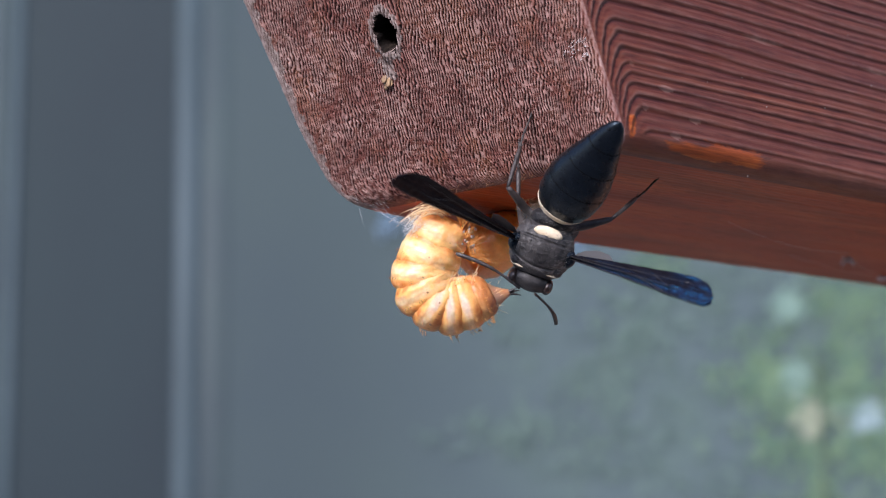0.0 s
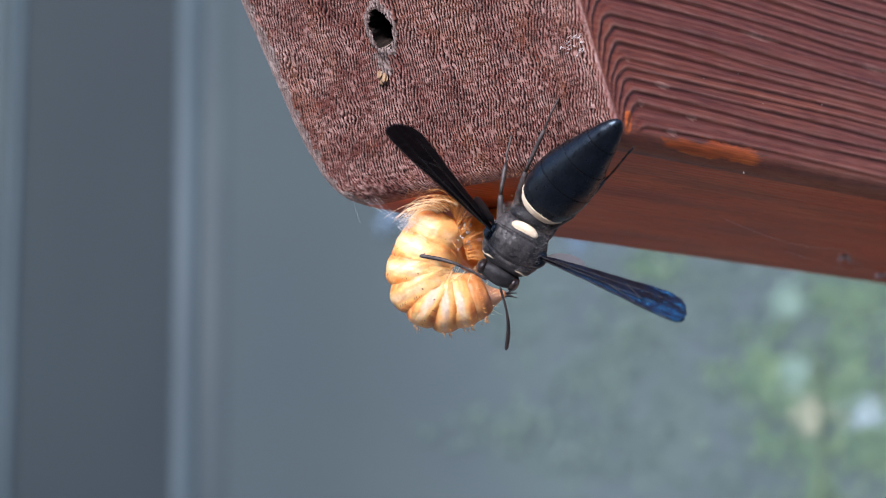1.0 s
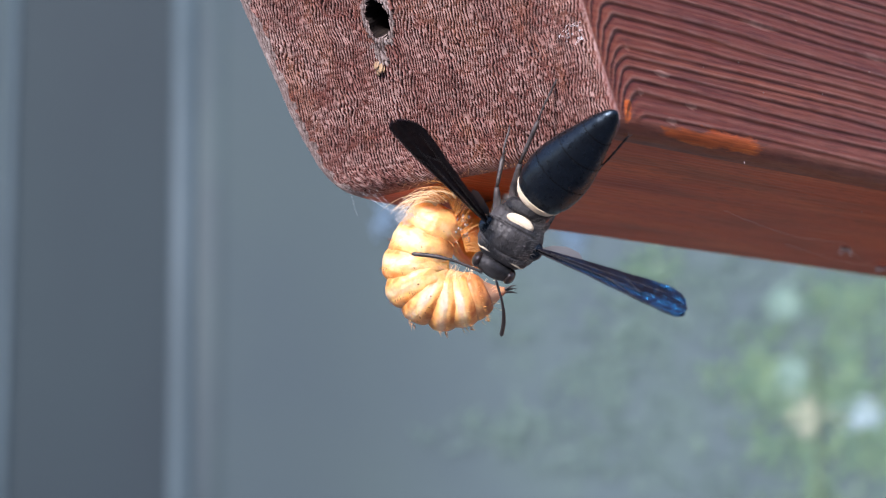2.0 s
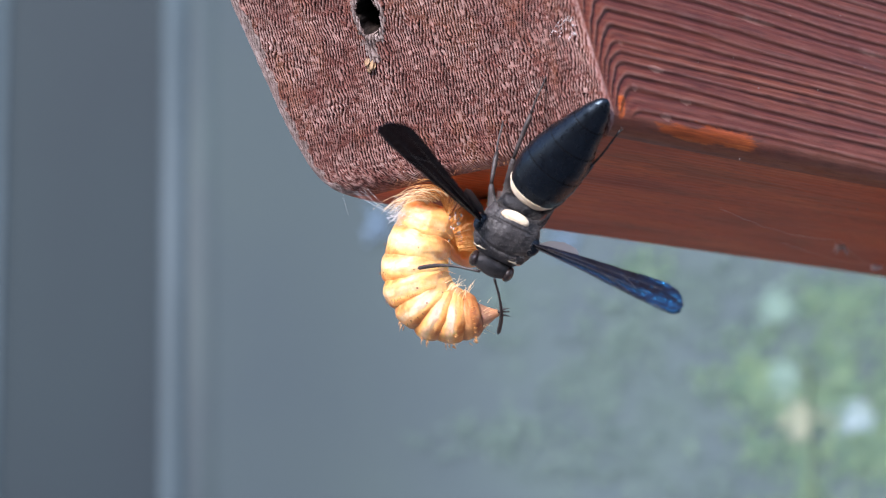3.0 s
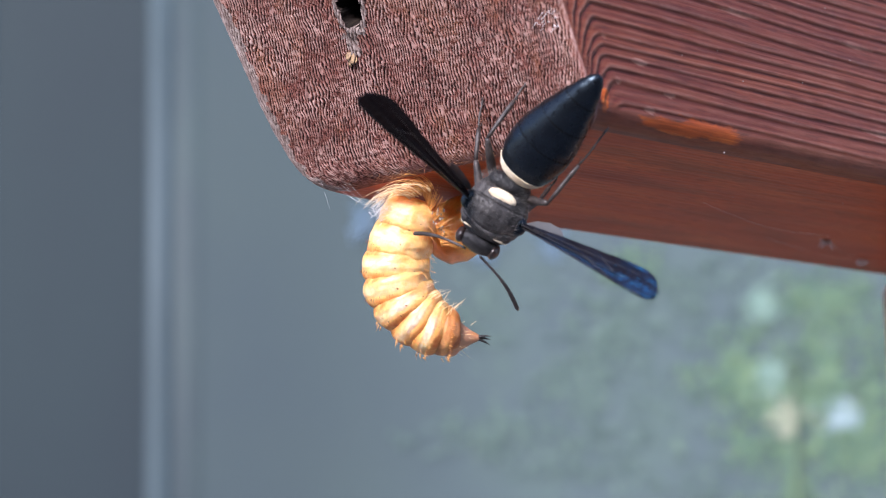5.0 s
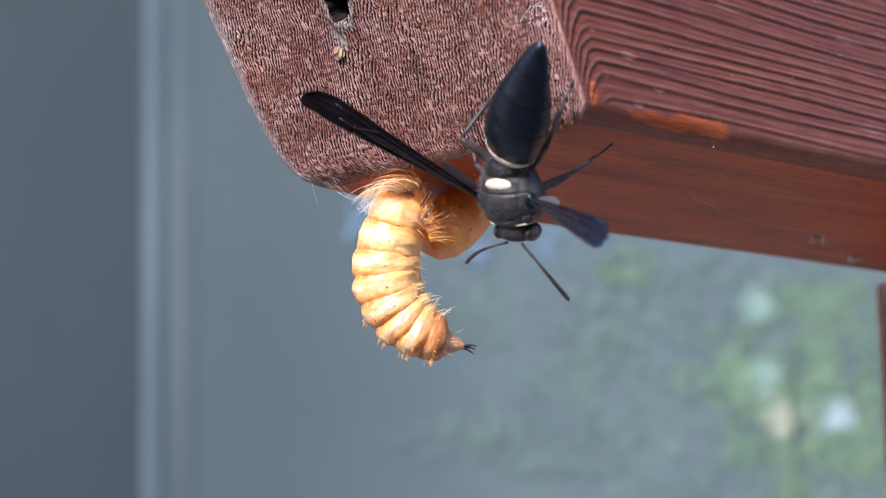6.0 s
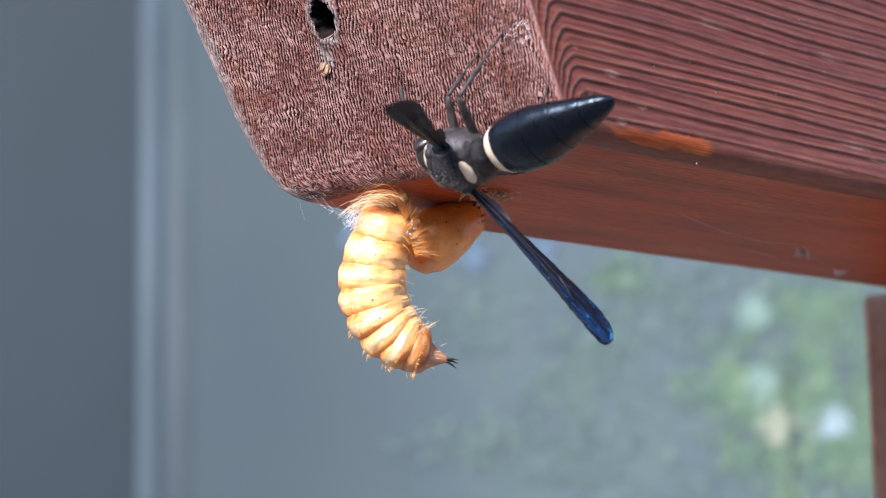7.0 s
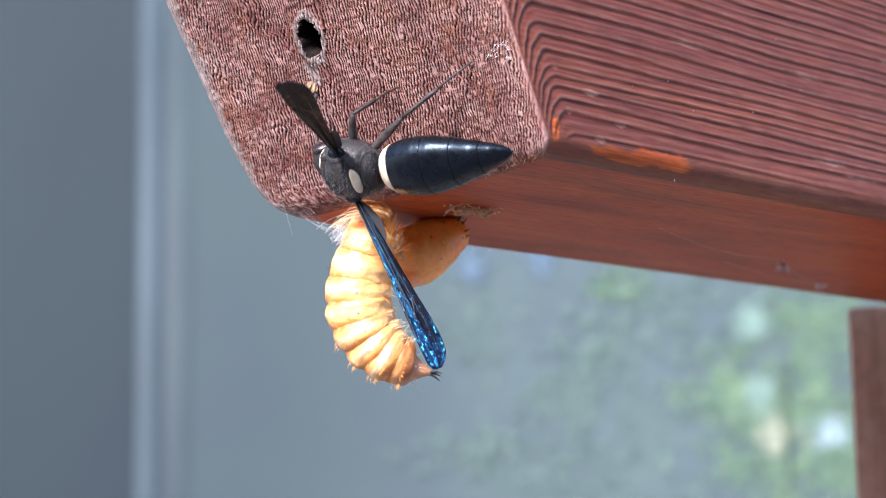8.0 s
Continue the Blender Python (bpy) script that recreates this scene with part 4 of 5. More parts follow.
def wasp():
    rnd = random.Random(11)
    root = new("wasp")
    tagged(root, "glossy black mason wasp with ivory waist band and blue-black wings", "wasp")
    made = {"wasp": root}
    # thorax
    bm = bmesh.new()
    table_r = [(-3.6, 0.7), (-3.2, 1.5), (-2.5, 2.05), (-1.6, 2.6), (-0.5, 3.0), (0.6, 3.1), (1.6, 2.85), (2.3, 2.5), (2.8, 2.0), (3.05, 1.2)]
    lathe(bm, [(s, r, -0.05 - 0.05 * abs(s)) for s, r in [(a, curve_at(table_r, a)) for a in [-3.6 + 6.65 * k / 90 for k in range(91)]]], "Y", 96, 0.88, 0.035, 3)
    for v in bm.verts:          # furrows of the back: behind the collar, before the shield, down the middle
        x, y, z = v.co / MM
        if z > 0.5:
            ax = abs(x)
            d = 0.20 * math.exp(-((y - 2.0 + 0.10 * x * x) / 0.13) ** 2)                      # behind the collar
            d += 0.16 * math.exp(-((y + 0.62) / 0.12) ** 2) + 0.30 * math.exp(-((y + 2.05) / 0.2) ** 2)
            d += 0.07 * math.exp(-((ax - 0.75 - 0.12 * y) / 0.09) ** 2) * smoothstep(-0.6, -0.3, y) * (1 - smoothstep(1.4, 1.9, y))
            d += 0.10 * math.exp(-((ax - 1.95) / 0.13) ** 2) * smoothstep(-2.2, -1.6, y)
            d += 0.10 * math.exp(-(x / 0.10) ** 2) * (1 - smoothstep(-2.2, -2.0, y))           # cleft down the sloping rear
            d += 0.03 * nz(x * 5, y * 5, 3) + 0.08 * max(0.0, nz(x * 1.6, y * 1.6, 8)) + 0.015 * nz(x * 11, y * 11, 13)
            v.co.z -= d * MM
    thorax = part("thorax", bm, DULL_BLACK, root, "dull pitted black thorax")
    for s in (-1, 1):
        bm = bmesh.new()
        tube(bm, [(s * 2.46 * math.sin(a), 2.36 + 0.14 * math.cos(a), 2.04 * math.cos(a) - 0.05) for a in [radians(28 + 56 * k / 12) for k in range(13)]], [0.02 + 0.09 * math.sin(math.pi * k / 12) for k in range(13)], 8)
        part("collar_line", bm, IVORY, thorax, "short ivory collar line")
    for s in (-1, 1):
        bm = bmesh.new()
        ball(bm, (s * 1.75, 1.95, 0.75), (0.85, 0.65, 0.75), 12, 18, 0.08, 5 + s)
        part("shoulder", bm, DULL_BLACK, thorax)
    bm = bmesh.new()
    ball(bm, (0, -2.55, 0.35), (2.15, 1.12, 1.62), 18, 30, 0.05, 17)
    part("rear_slope", bm, PITTED_BLACK, thorax, "coarsely punctured black rear slope")
    bm = bmesh.new()
    tube(bm, [(0.62 * math.cos(a), 0.95 + 0.5 * math.sin(a), 2.5 - 0.10 * math.cos(a) ** 2) for a in [2 * math.pi * k / 24 for k in range(25)]], 0.035, 6)
    part("back_furrow", bm, PITTED_BLACK, thorax, "dark round furrow on the back")
    bm = bmesh.new()
    ball(bm, (0, 0.75, 2.0), (1.15, 1.05, 0.52), 14, 26, 0.06, 12)
    part("back_plate", bm, DULL_BLACK, thorax, "slightly domed dusty back plate")
    bm = bmesh.new()
    ball(bm, (0, -1.4, 1.98), (1.42, 0.60, 0.38), 14, 26, 0.05, 9)
    part("shield_spot", bm, IVORY, thorax, "ivory white oval spot")
    for s in (-1, 1):
        bm = bmesh.new()
        ball(bm, (s * 2.6, 0.35, 1.05), (0.78, 0.95, 0.62), 12, 18, 0.06, s)
        part("tegula", bm, SHINY_BLACK, thorax)
    bm = bmesh.new()
    for k in range(900):        # short down
        a, y = radians(rnd.uniform(15, 165)), rnd.uniform(-3.0, 2.6)
        r = curve_at(table_r, y)
        x, z = math.cos(a) * r, math.sin(a) * r * 0.88
        hair(bm, (x * 0.98, y, z * 0.98 - 0.1), (math.cos(a), rnd.uniform(-0.6, 0.2), math.sin(a)), rnd.uniform(0.3, 0.65), (0, -0.3, 0), 0.014, 3, 2)
    for k in range(220):        # longer grey hair on the sloping rear and the flanks
        s, y = rnd.choice((-1, 1)), rnd.uniform(-3.3, -1.7)
        a = radians(rnd.uniform(-10, 60))
        r = curve_at(table_r, y)
        hair(bm, (s * math.cos(a) * r * 0.97, y, math.sin(a) * r * 0.86 - 0.1), (s * math.cos(a), rnd.uniform(-1.0, 0.0), math.sin(a)), rnd.uniform(0.5, 1.0), (0, -0.4, 0.2), 0.014, 3, 3)
    part("down", bm, GREY_DOWN, thorax, "short grey-black down")
    # head, turning on the neck
    neck = Vector((0, 2.6, -0.3))
    bm = bmesh.new()
    ball(bm, Vector((0, 3.55, -0.25)) - neck, (2.15, 1.1, 1.65), 18, 30, 0.04, 2)
    head = part("head", bm, DULL_BLACK, root, "dull black head")
    head.matrix_local = Matrix.Translation(neck * MM)
    made["head"] = head
    for s in (-1, 1):
        bm = bmesh.new()
        ball(bm, Vector((s * 1.72, 3.68, -0.1)) - neck, (0.55, 0.80, 1.2), 14, 20)
        part("eye", bm, EYE_BLACK, head, "dark glossy compound eye")
        bm = bmesh.new()
        tube(bm, [Vector(q) - neck for q in ((s * 0.8, 4.0, -0.9), (s * 0.7, 4.3, -1.3), (s * 0.4, 4.4, -1.65), (s * 0.05, 4.35, -1.9))], [0.32, 0.28, 0.2, 0.08], 8)
        part("mandible", bm, LEG_BLACK, head)
    # abdomen: overlapping rings behind a thin waist
    joint = Vector((0, -3.0, 0.1))
    profile = [(0, 0.5), (0.4, 1.0), (0.8, 1.9), (1.3, 2.4), (2.0, 2.85), (3.2, 3.3), (4.6, 3.45), (6.2, 3.35), (8.2, 2.85), (10.2, 2.15), (12.0, 1.5), (13.0, 1.0), (13.5, 0.6), (13.8, 0.1)]

    def ring(s0, s1, grow, lip=0.03):
        bm = bmesh.new()
        n = max(8, int((s1 - s0) * 5))
        edge = min(0.2, 0.5 * (s1 - s0))
        places = [s0 + (s1 - edge - s0) * k / n for k in range(n + 1)] + [s1 - edge * f for f in (0.65, 0.4, 0.2, 0.08, 0.0)]
        st = []
        for s in places:
            e = grow - lip * max(0.0, (s - s1 + 0.1) / 0.1) ** 2
            st.append((-s, max(0.05, curve_at(profile, s) + e), -0.25 * math.sin(math.pi * s / 14.2) - 1.7 * (s / 14.2) ** 2.4))
        st.append((-s1 - 0.005, max(0.03, st[-1][1] - 0.12), st[-1][2]))
        lathe(bm, st, "Y", 72, 0.74, 0.012, s0, 0.08)
        return bm

    profile = [(s, r * 0.89) for s, r in profile]
    abdomen = part("abdomen", ring(1.75, 5.6, 0.03, 0.02), SHINY_BLACK, root, "glossy black spindle-shaped abdomen")
    part("waist_ring", ring(0.0, 1.1, 0.02), DULL_BLACK, abdomen)
    part("waist_band", ring(0.95, 1.95, 0.10), IVORY, abdomen, "ivory band round the waist")
    for s0, s1, g in ((5.5, 8.4, 0.015), (8.3, 11.0, 0.0), (10.9, 13.78, -0.015)):
        part("ring", ring(s0, s1, g, 0.02), SHINY_BLACK, abdomen)
    for s, g in ((5.6, 0.034), (8.4, 0.019), (11.0, 0.005)):
        part("suture", ring(s - 0.032, s + 0.032, g, 0.0), SUTURE, abdomen, "dull black seam between two rings")
    abdomen.matrix_local = Matrix.Translation(joint * MM)
    made["abdomen"] = abdomen
    # wings
    for key, side, name in (("wing_left", -1, "forewing"), ("wing_right", 1, "forewing")):
        ob = wing(name, side, root)
        ob.matrix_local = pose(side * 0.00275, 0.0001, 0.0012)
        made[key] = ob
    # antennae
    for key, side in (("antenna_left", -1), ("antenna_right", 1)):
        bm = bmesh.new()
        pts, rad = [], []
        for k in range(25):
            s = 7.0 * k / 24
            pts.append((side * 0.55 * math.sin(s / 7.0 * math.pi) * 0.8, s, 0.5 * math.sin(s / 7.0 * math.pi)))
            knot = 1 + (0.12 if k % 2 else -0.04)
            rad.append((0.15 if s < 1.8 else 0.13 + 0.11 * min(1, (s - 1.8) / 3.2)) * knot * (0.5 if k == 24 else 0.82))
        tube(bm, pts, rad, 8)
        ob = part("antenna", bm, LEG_BLACK, root, "black ringed antenna")
        ob.matrix_local = pose(side * 0.00075, 0.0046, 0.0006)
        made[key] = ob
    # legs: thigh, with shin and foot below the knee
    for kind, (hx, hy, hz, thigh, shin) in HIPS.items():
        for side_name, s in (("left", -1), ("right", 1)):
            bm = bmesh.new()
            tube(bm, [(0, 0, 0), (0, thigh * 0.15, 0), (0, thigh * 0.5, 0.08), (0, thigh * 0.9, 0.02), (0, thigh, 0)], [0.34, 0.42, 0.44, 0.30, 0.22], 10)
            leg = part(kind, bm, LEG_BLACK, root, "slender black leg")
            bm = bmesh.new()
            tib = shin * 0.52
            tube(bm, [(0, 0, 0), (0, tib * 0.3, 0.03), (0, tib * 0.8, 0.02), (0, tib, 0)], [0.17, 0.21, 0.25, 0.18], 8)
            for k in (-1, 1):
                hair(bm, (0, tib, 0), (0.4 * k, 1, -0.2), 0.8, (0, 0, 0), 0.06, 5, 2)
            lower = part("shin", bm, LEG_BLACK, leg)
            bm = bmesh.new()
            pts = [(0, tib + (shin - tib) * k / 10, 0.10 * math.sin(k * 0.5)) for k in range(11)]
            tube(bm, pts, [0.13 if k % 2 else 0.09 for k in range(11)], 7)
            for k in (-1, 1):
                hair(bm, (0, shin, 0), (0.6 * k, 1, 0.3), 0.45, (0, 0, -1.2), 0.05, 5, 3)
            foot = part("foot", bm, LEG_BLACK, leg)
            foot.parent = leg
            made[kind + "_" + side_name] = (leg, lower, foot)
    return made


wasp_parts = wasp()


# ---- small things on the wood ----
def wood_end(y, z, off=0.0):
    return Vector((end_x(y, z), y, z)) + END_NORMAL * off


def small(name, bm, material, label, category, group=""):
    for v in bm.verts:
        v.co += Vector((0, 0, Z0))
    return tagged(part(name, bm, material), label, category, group)


def spider_husk(x, y):
    """A shed skin no bigger than a grain of rice, curled in a wisp of web below the wood."""
    root = new("spider_husk")
    root.location = (x * MM, y * MM, Z0 - 0.0004)
    tagged(root, "tiny pale spider husk hanging in web under the rafter", "spider husk")
    bm = bmesh.new()
    ball(bm, (0, 0, -0.75), (0.42, 0.40, 0.36), 8, 12, 0.2, 4)
    part("body", bm, DARK_BRISTLE, root, "dark shrivelled body")
    rnd = random.Random(8)
    for k in range(8):
        a = k * math.pi / 4 + 0.2
        bm = bmesh.new()
        hair(bm, (0.3 * math.cos(a), 0.3 * math.sin(a), -0.6), (math.cos(a), math.sin(a), rnd.uniform(-1.4, 0.4)), rnd.uniform(0.9, 1.3), (-0.9 * math.cos(a + 0.8), -0.9 * math.sin(a + 0.8), rnd.uniform(-0.6, 0.3)), 0.15, 5, 5)
        part("leg", bm, SILK, root)
    return root


spider_husk(56.7, 22.6)

bm = bmesh.new()
tube(bm, [(76.4 + 0.7 * math.cos(a), 32.5 + 0.6 * math.sin(a), -0.2 - 0.2 * math.sin(a)) for a in [radians(-30 + 250 * k / 14) for k in range(15)]], [0.2 - 0.006 * k for k in range(15)], 5)
small("curled_shaving", bm, SILK, "tiny pale curled shaving stuck to the underside", "wood shaving")

bm = bmesh.new()
for a, c in (((56, 22, -0.5), (72, 30, -0.2)), ((30, 18, -0.2), (56, 22, -0.5)), ((52, 28, -0.2), (80, 30, -0.2))):
    a, c = Vector(a), Vector(c)
    tube(bm, [a.lerp(c, k / 6) + Vector((0, 0, -0.9 * math.sin(math.pi * k / 6))) for k in range(7)], 0.010, 4)
small("web_threads", bm, SILK, "fine web threads under the rafter", "cobweb")

# silk that holds the caterpillar's fold to the wood, and loose strands beside it
rnd = random.Random(21)
bm = bmesh.new()
anchor = CATERPILLAR_POSE @ Vector((-0.0031, -0.002, -0.0008)) / MM - Vector((0, 0, Z0 / MM))
for k in range(150):            # a felted wad of short curls
    d = Vector((rnd.gauss(0, 0.5), rnd.gauss(0, 0.5), rnd.gauss(0.1, 0.55)))
    start = anchor + d
    end = start + Vector((rnd.uniform(-0.8, 0.8), rnd.uniform(-0.8, 0.8), rnd.uniform(-0.7, 0.7)))
    tube(bm, [start.lerp(end, j / 5) + Vector((nz(k, j, 1), nz(k, j, 2), nz(k, j, 3))) * 0.6 for j in range(6)], 0.013, 4)
for k in range(5):              # strands up to the wood
    start = anchor + Vector((rnd.gauss(0, 0.3), rnd.gauss(0, 0.3), 0))
    end = wood_end(33.0 + 0.5 * k, 0.3, 0.1)
    tube(bm, [start.lerp(end, j / 6) + Vector((0, 0, -0.4 * math.sin(math.pi * j / 6))) for j in range(7)], 0.006, 4)
small("silk_tuft", bm, SILK, "white silk tuft tying the caterpillar to the wood", "silk")
bm = bmesh.new()
for y, dz, dx in ((36.2, 3.5, 1.2),):
    a = wood_end(y, 1.5, 0.0)
    tube(bm, [a + Vector((dx * j / 5, 0, -dz * j / 5)) for j in range(6)], 0.004, 4)
small("loose_strands", bm, SILK, "hair-thin silk strands dangling from the rafter's corner", "silk")

# frayed wood fibres and debris along the lower arris
bm = bmesh.new()
for k in range(170):
    y = rnd.uniform(0.4, 30)
    p = wood_end(y, rnd.uniform(0.1, 0.8), 0.05) + Vector((0.5, 0, 0))
    hair(bm, p, (rnd.uniform(-0.6, 0.2), rnd.uniform(-0.6, 0.6), rnd.uniform(-0.9, 0.1)), rnd.uniform(0.3, 0.9), (0, 0, rnd.uniform(-0.6, 0.6)), 0.034, 3, 3)
tagged(small("wood_fibres", bm, FRASS, "frayed orange-brown wood fibres along the rafter's lower edge", "wood fibres"), kind="stuff")
bm = bmesh.new()
for k in range(150):
    c = Vector((6.3 + rnd.gauss(0, 1.7), 22.4 + rnd.gauss(0, 0.9), -0.12 - abs(rnd.gauss(0, 0.25))))
    hair(bm, c, (rnd.uniform(-1, 1), rnd.uniform(-1, 1), rnd.uniform(-0.4, 0.3)), rnd.uniform(0.3, 0.9), (0, 0, rnd.uniform(-0.5, 0.5)), rnd.uniform(0.06, 0.15), 5, 2)
tagged(small("frass_crumbs", bm, CRUMB, "crumbs of chewed wood clinging to the underside", "wood crumbs"), kind="stuff")

# dried sap below the bored hole, a web smear by the near edge, specks of lint
bm = bmesh.new()
for k, (dy, dz, r) in enumerate(((0, 0, 0.5), (0.25, 0.3, 0.4), (0.35, -0.3, 0.35), (-0.3, -0.2, 0.3))):
    ball(bm, wood_end(25.4 + dy, 10.9 + dz, 0.05), (r * 0.25, r, r * 1.2), 10, 18, 0.35, k)
small("sap_drop", bm, SAP, "dried yellow sap crusted below the bored hole", "sap")
bm = bmesh.new()
for k in range(22):
    y, z = 1.6 + rnd.uniform(-1.0, 1.8), 9.3 + rnd.uniform(-0.8, 0.9)
    hair(bm, wood_end(y, z, 0.2), (0.1, rnd.uniform(-1, 1), rnd.uniform(-0.6, 0.6)), rnd.uniform(0.3, 0.9), (0, rnd.uniform(-1, 1), 0), 0.03, 4, 3)
small("web_smear", bm, SILK, "white wisp of web smeared on the rafter's edge", "cobweb")
specks = [wood_end(y, z, 0.25) for y, z in ((37.2, 19.5), (33.0, 20.5), (30.5, 16.0), (17.0, 8.0), (12.0, 12.5), (8.0, 6.0), (27.4, 1.1), (27.6, 2.6), (20.5, 18.0), (15.5, 17.5))]
specks += [Vector((x, -0.25, z)) for x, z in ((25.6, 8.3), (13.0, 9.5), (16.5, 7.0), (33.5, 12.0), (8.0, 8.2), (22.0, 15.5), (41.0, 9.0), (30.0, 17.0))]
specks += [Vector((x, y, -0.15)) for x, y in ((20.2, 38.6), (23.0, 38.8), (27.0, 38.6), (14.6, 1.0), (31.0, 14.5), (44.0, 10.0), (50.0, 31.0), (62.0, 12.0), (22.0, 26.0))]
for k, c in enumerate(specks):
    bm = bmesh.new()
    r = rnd.uniform(0.04, 0.075)
    ball(bm, (0, 0, 0), (r, r * rnd.uniform(0.7, 1.3), r * rnd.uniform(0.7, 1.8)), 6, 8, 0.5, k)
    for v in bm.verts:
        v.co += c * MM
    small("lint_speck", bm, LINT, "tiny white speck of lint on the wood", "lint", "lint specks on the rafter")


# ---- what moves ----
def aimed(place, way, up):
    """A pose at place whose y axis lies along way, its z axis towards up."""
    y = Vector(way).normalized()
    x = y.cross(Vector(up)).normalized()
    z = x.cross(y)
    m = Matrix((x, y, z)).transposed().to_4x4()
    return Matrix.Translation(place) @ m


def between(rows, t):
    for (a, *u), (c, *v) in zip(rows, rows[1:]):
        if t <= c:
            f = (t - a) / (c - a)
            return Vector(u).lerp(Vector(v), f)
    return Vector(rows[-1][1:])


def motions():
    body = [
        (0, pose(-0.00363, 0.01148, 1.59256, -106.0, -20.0, 145.0)),
        (0.5, pose(-0.00414, 0.01256, 1.59298, -103.5, -24.7, 145.4)),
        (1, pose(-0.00434, 0.01376, 1.59283, -103.7, -30.1, 147.6)),
        (1.5, pose(-0.00436, 0.01426, 1.59273, -104.0, -30.9, 148.1)),
        (3, pose(-0.00433, 0.01388, 1.59281, -104.4, -26.8, 146.4)),
        (3.5, pose(-0.00462, 0.01324, 1.59356, -105.6, -28.9, 147.7)),
        (4.5, pose(-0.00453, 0.01246, 1.59365, -105.2, -27.8, 146.3)),
        (4.7, pose(-0.00464, 0.01252, 1.59382, -105.2, -27.8, 146.1)),
        (5.8, pose(-0.00490, 0.01099, 1.59459, -121.8, -31.0, 122.0)),
        (6, pose(-0.00444, 0.00907, 1.59451, -116.9, -11.5, 106.0)),
        (6.2, pose(-0.00379, 0.00541, 1.59447, -110.8, 18.4, 100.2)),
        (6.3, pose(-0.00325, 0.00323, 1.59452, -118.8, 29.3, 101.0)),
        (6.5, pose(-0.00385, 0.00565, 1.59450, -109.4, 22.7, 102.9)),
        (6.6, pose(-0.00370, 0.00604, 1.59430, -113.2, 9.1, 108.1)),
        (6.7, pose(-0.00450, 0.00835, 1.59500, -102.5, -13.9, 139.6)),
        (6.8, pose(-0.00521, 0.00904, 1.59597, -104.8, -26.9, 145.2)),
        (6.9, pose(-0.00555, 0.00968, 1.59628, -109.8, -40.9, 150.8)),
        (7, pose(-0.00752, 0.01016, 1.59912, 178.1, -32.3, -161.1)),
        (7.2, pose(-0.00865, 0.01298, 1.59994, 174.6, -38.8, -163.8)),
        (7.5, pose(-0.00836, 0.01426, 1.59907, -179.9, -44.8, -170.3)),
        (8, pose(-0.01084, 0.01988, 1.60133, 166.6, -41.5, -151.0)),
    ]
    # the wasp stands clear of the wood
    body = [(t, Matrix.Translation((-0.0013, -0.0015, -0.0004)) @ m) for t, m in body]
    walk(wasp_parts["wasp"], body)
    walk(wasp_parts["abdomen"], [
        (0, pose(0.00000, -0.00300, 0.00010, -46.0, -0.0, -12.8)),
        (0.5, pose(0.00000, -0.00300, 0.00010, -36.6, 0.0, -16.9)),
        (1, pose(0.00000, -0.00300, 0.00010, -38.4, -0.0, -11.8)),
        (1.5, pose(0.00000, -0.00300, 0.00010, -38.5, 0.0, -11.8)),
        (3, pose(0.00000, -0.00300, 0.00010, -36.4, 0.0, -12.5)),
        (3.5, pose(0.00000, -0.00300, 0.00010, -37.0, -0.0, -11.7)),
        (4.5, pose(0.00000, -0.00300, 0.00010, -35.3, -0.0, -11.6)),
        (4.7, pose(0.00000, -0.00300, 0.00010, -35.1, -0.0, -11.0)),
        (5.8, pose(0.00000, -0.00300, 0.00010, -13.2, -0.0, -17.4)),
        (6, pose(0.00000, -0.00300, 0.00010, -17.4, -0.0, -30.6)),
        (6.2, pose(0.00000, -0.00300, 0.00010, -26.2, -0.0, -38.5)),
        (6.3, pose(0.00000, -0.00300, 0.00010, -35.1, 0.0, -31.7)),
        (6.5, pose(0.00000, -0.00300, 0.00010, -28.9, -0.0, -27.3)),
        (6.6, pose(0.00000, -0.00300, 0.00010, -30.6, 0.0, -21.5)),
        (6.7, pose(0.00000, -0.00300, 0.00010, -46.3, 0.0, 1.5)),
        (6.8, pose(0.00000, -0.00300, 0.00010, -46.2, 0.0, -4.4)),
        (6.9, pose(0.00000, -0.00300, 0.00010, -39.5, 0.0, 6.2)),
        (7, pose(0.00000, -0.00300, 0.00010, 1.9, 0.0, 10.8)),
        (7.2, pose(0.00000, -0.00300, 0.00010, 1.6, 0.0, 4.0)),
        (7.5, pose(0.00000, -0.00300, 0.00010, 4.6, 0.0, 2.9)),
        (8, pose(0.00000, -0.00300, 0.00010, 5.9, 0.0, 1.8)),
    ])
    # the head bends down as the wasp turns away
    walk(wasp_parts["head"], [(t, pose(0, 0.0026, -0.0003, a)) for t, a in ((0, 0), (6.8, 0), (7.0, -50), (8.0, -50))])
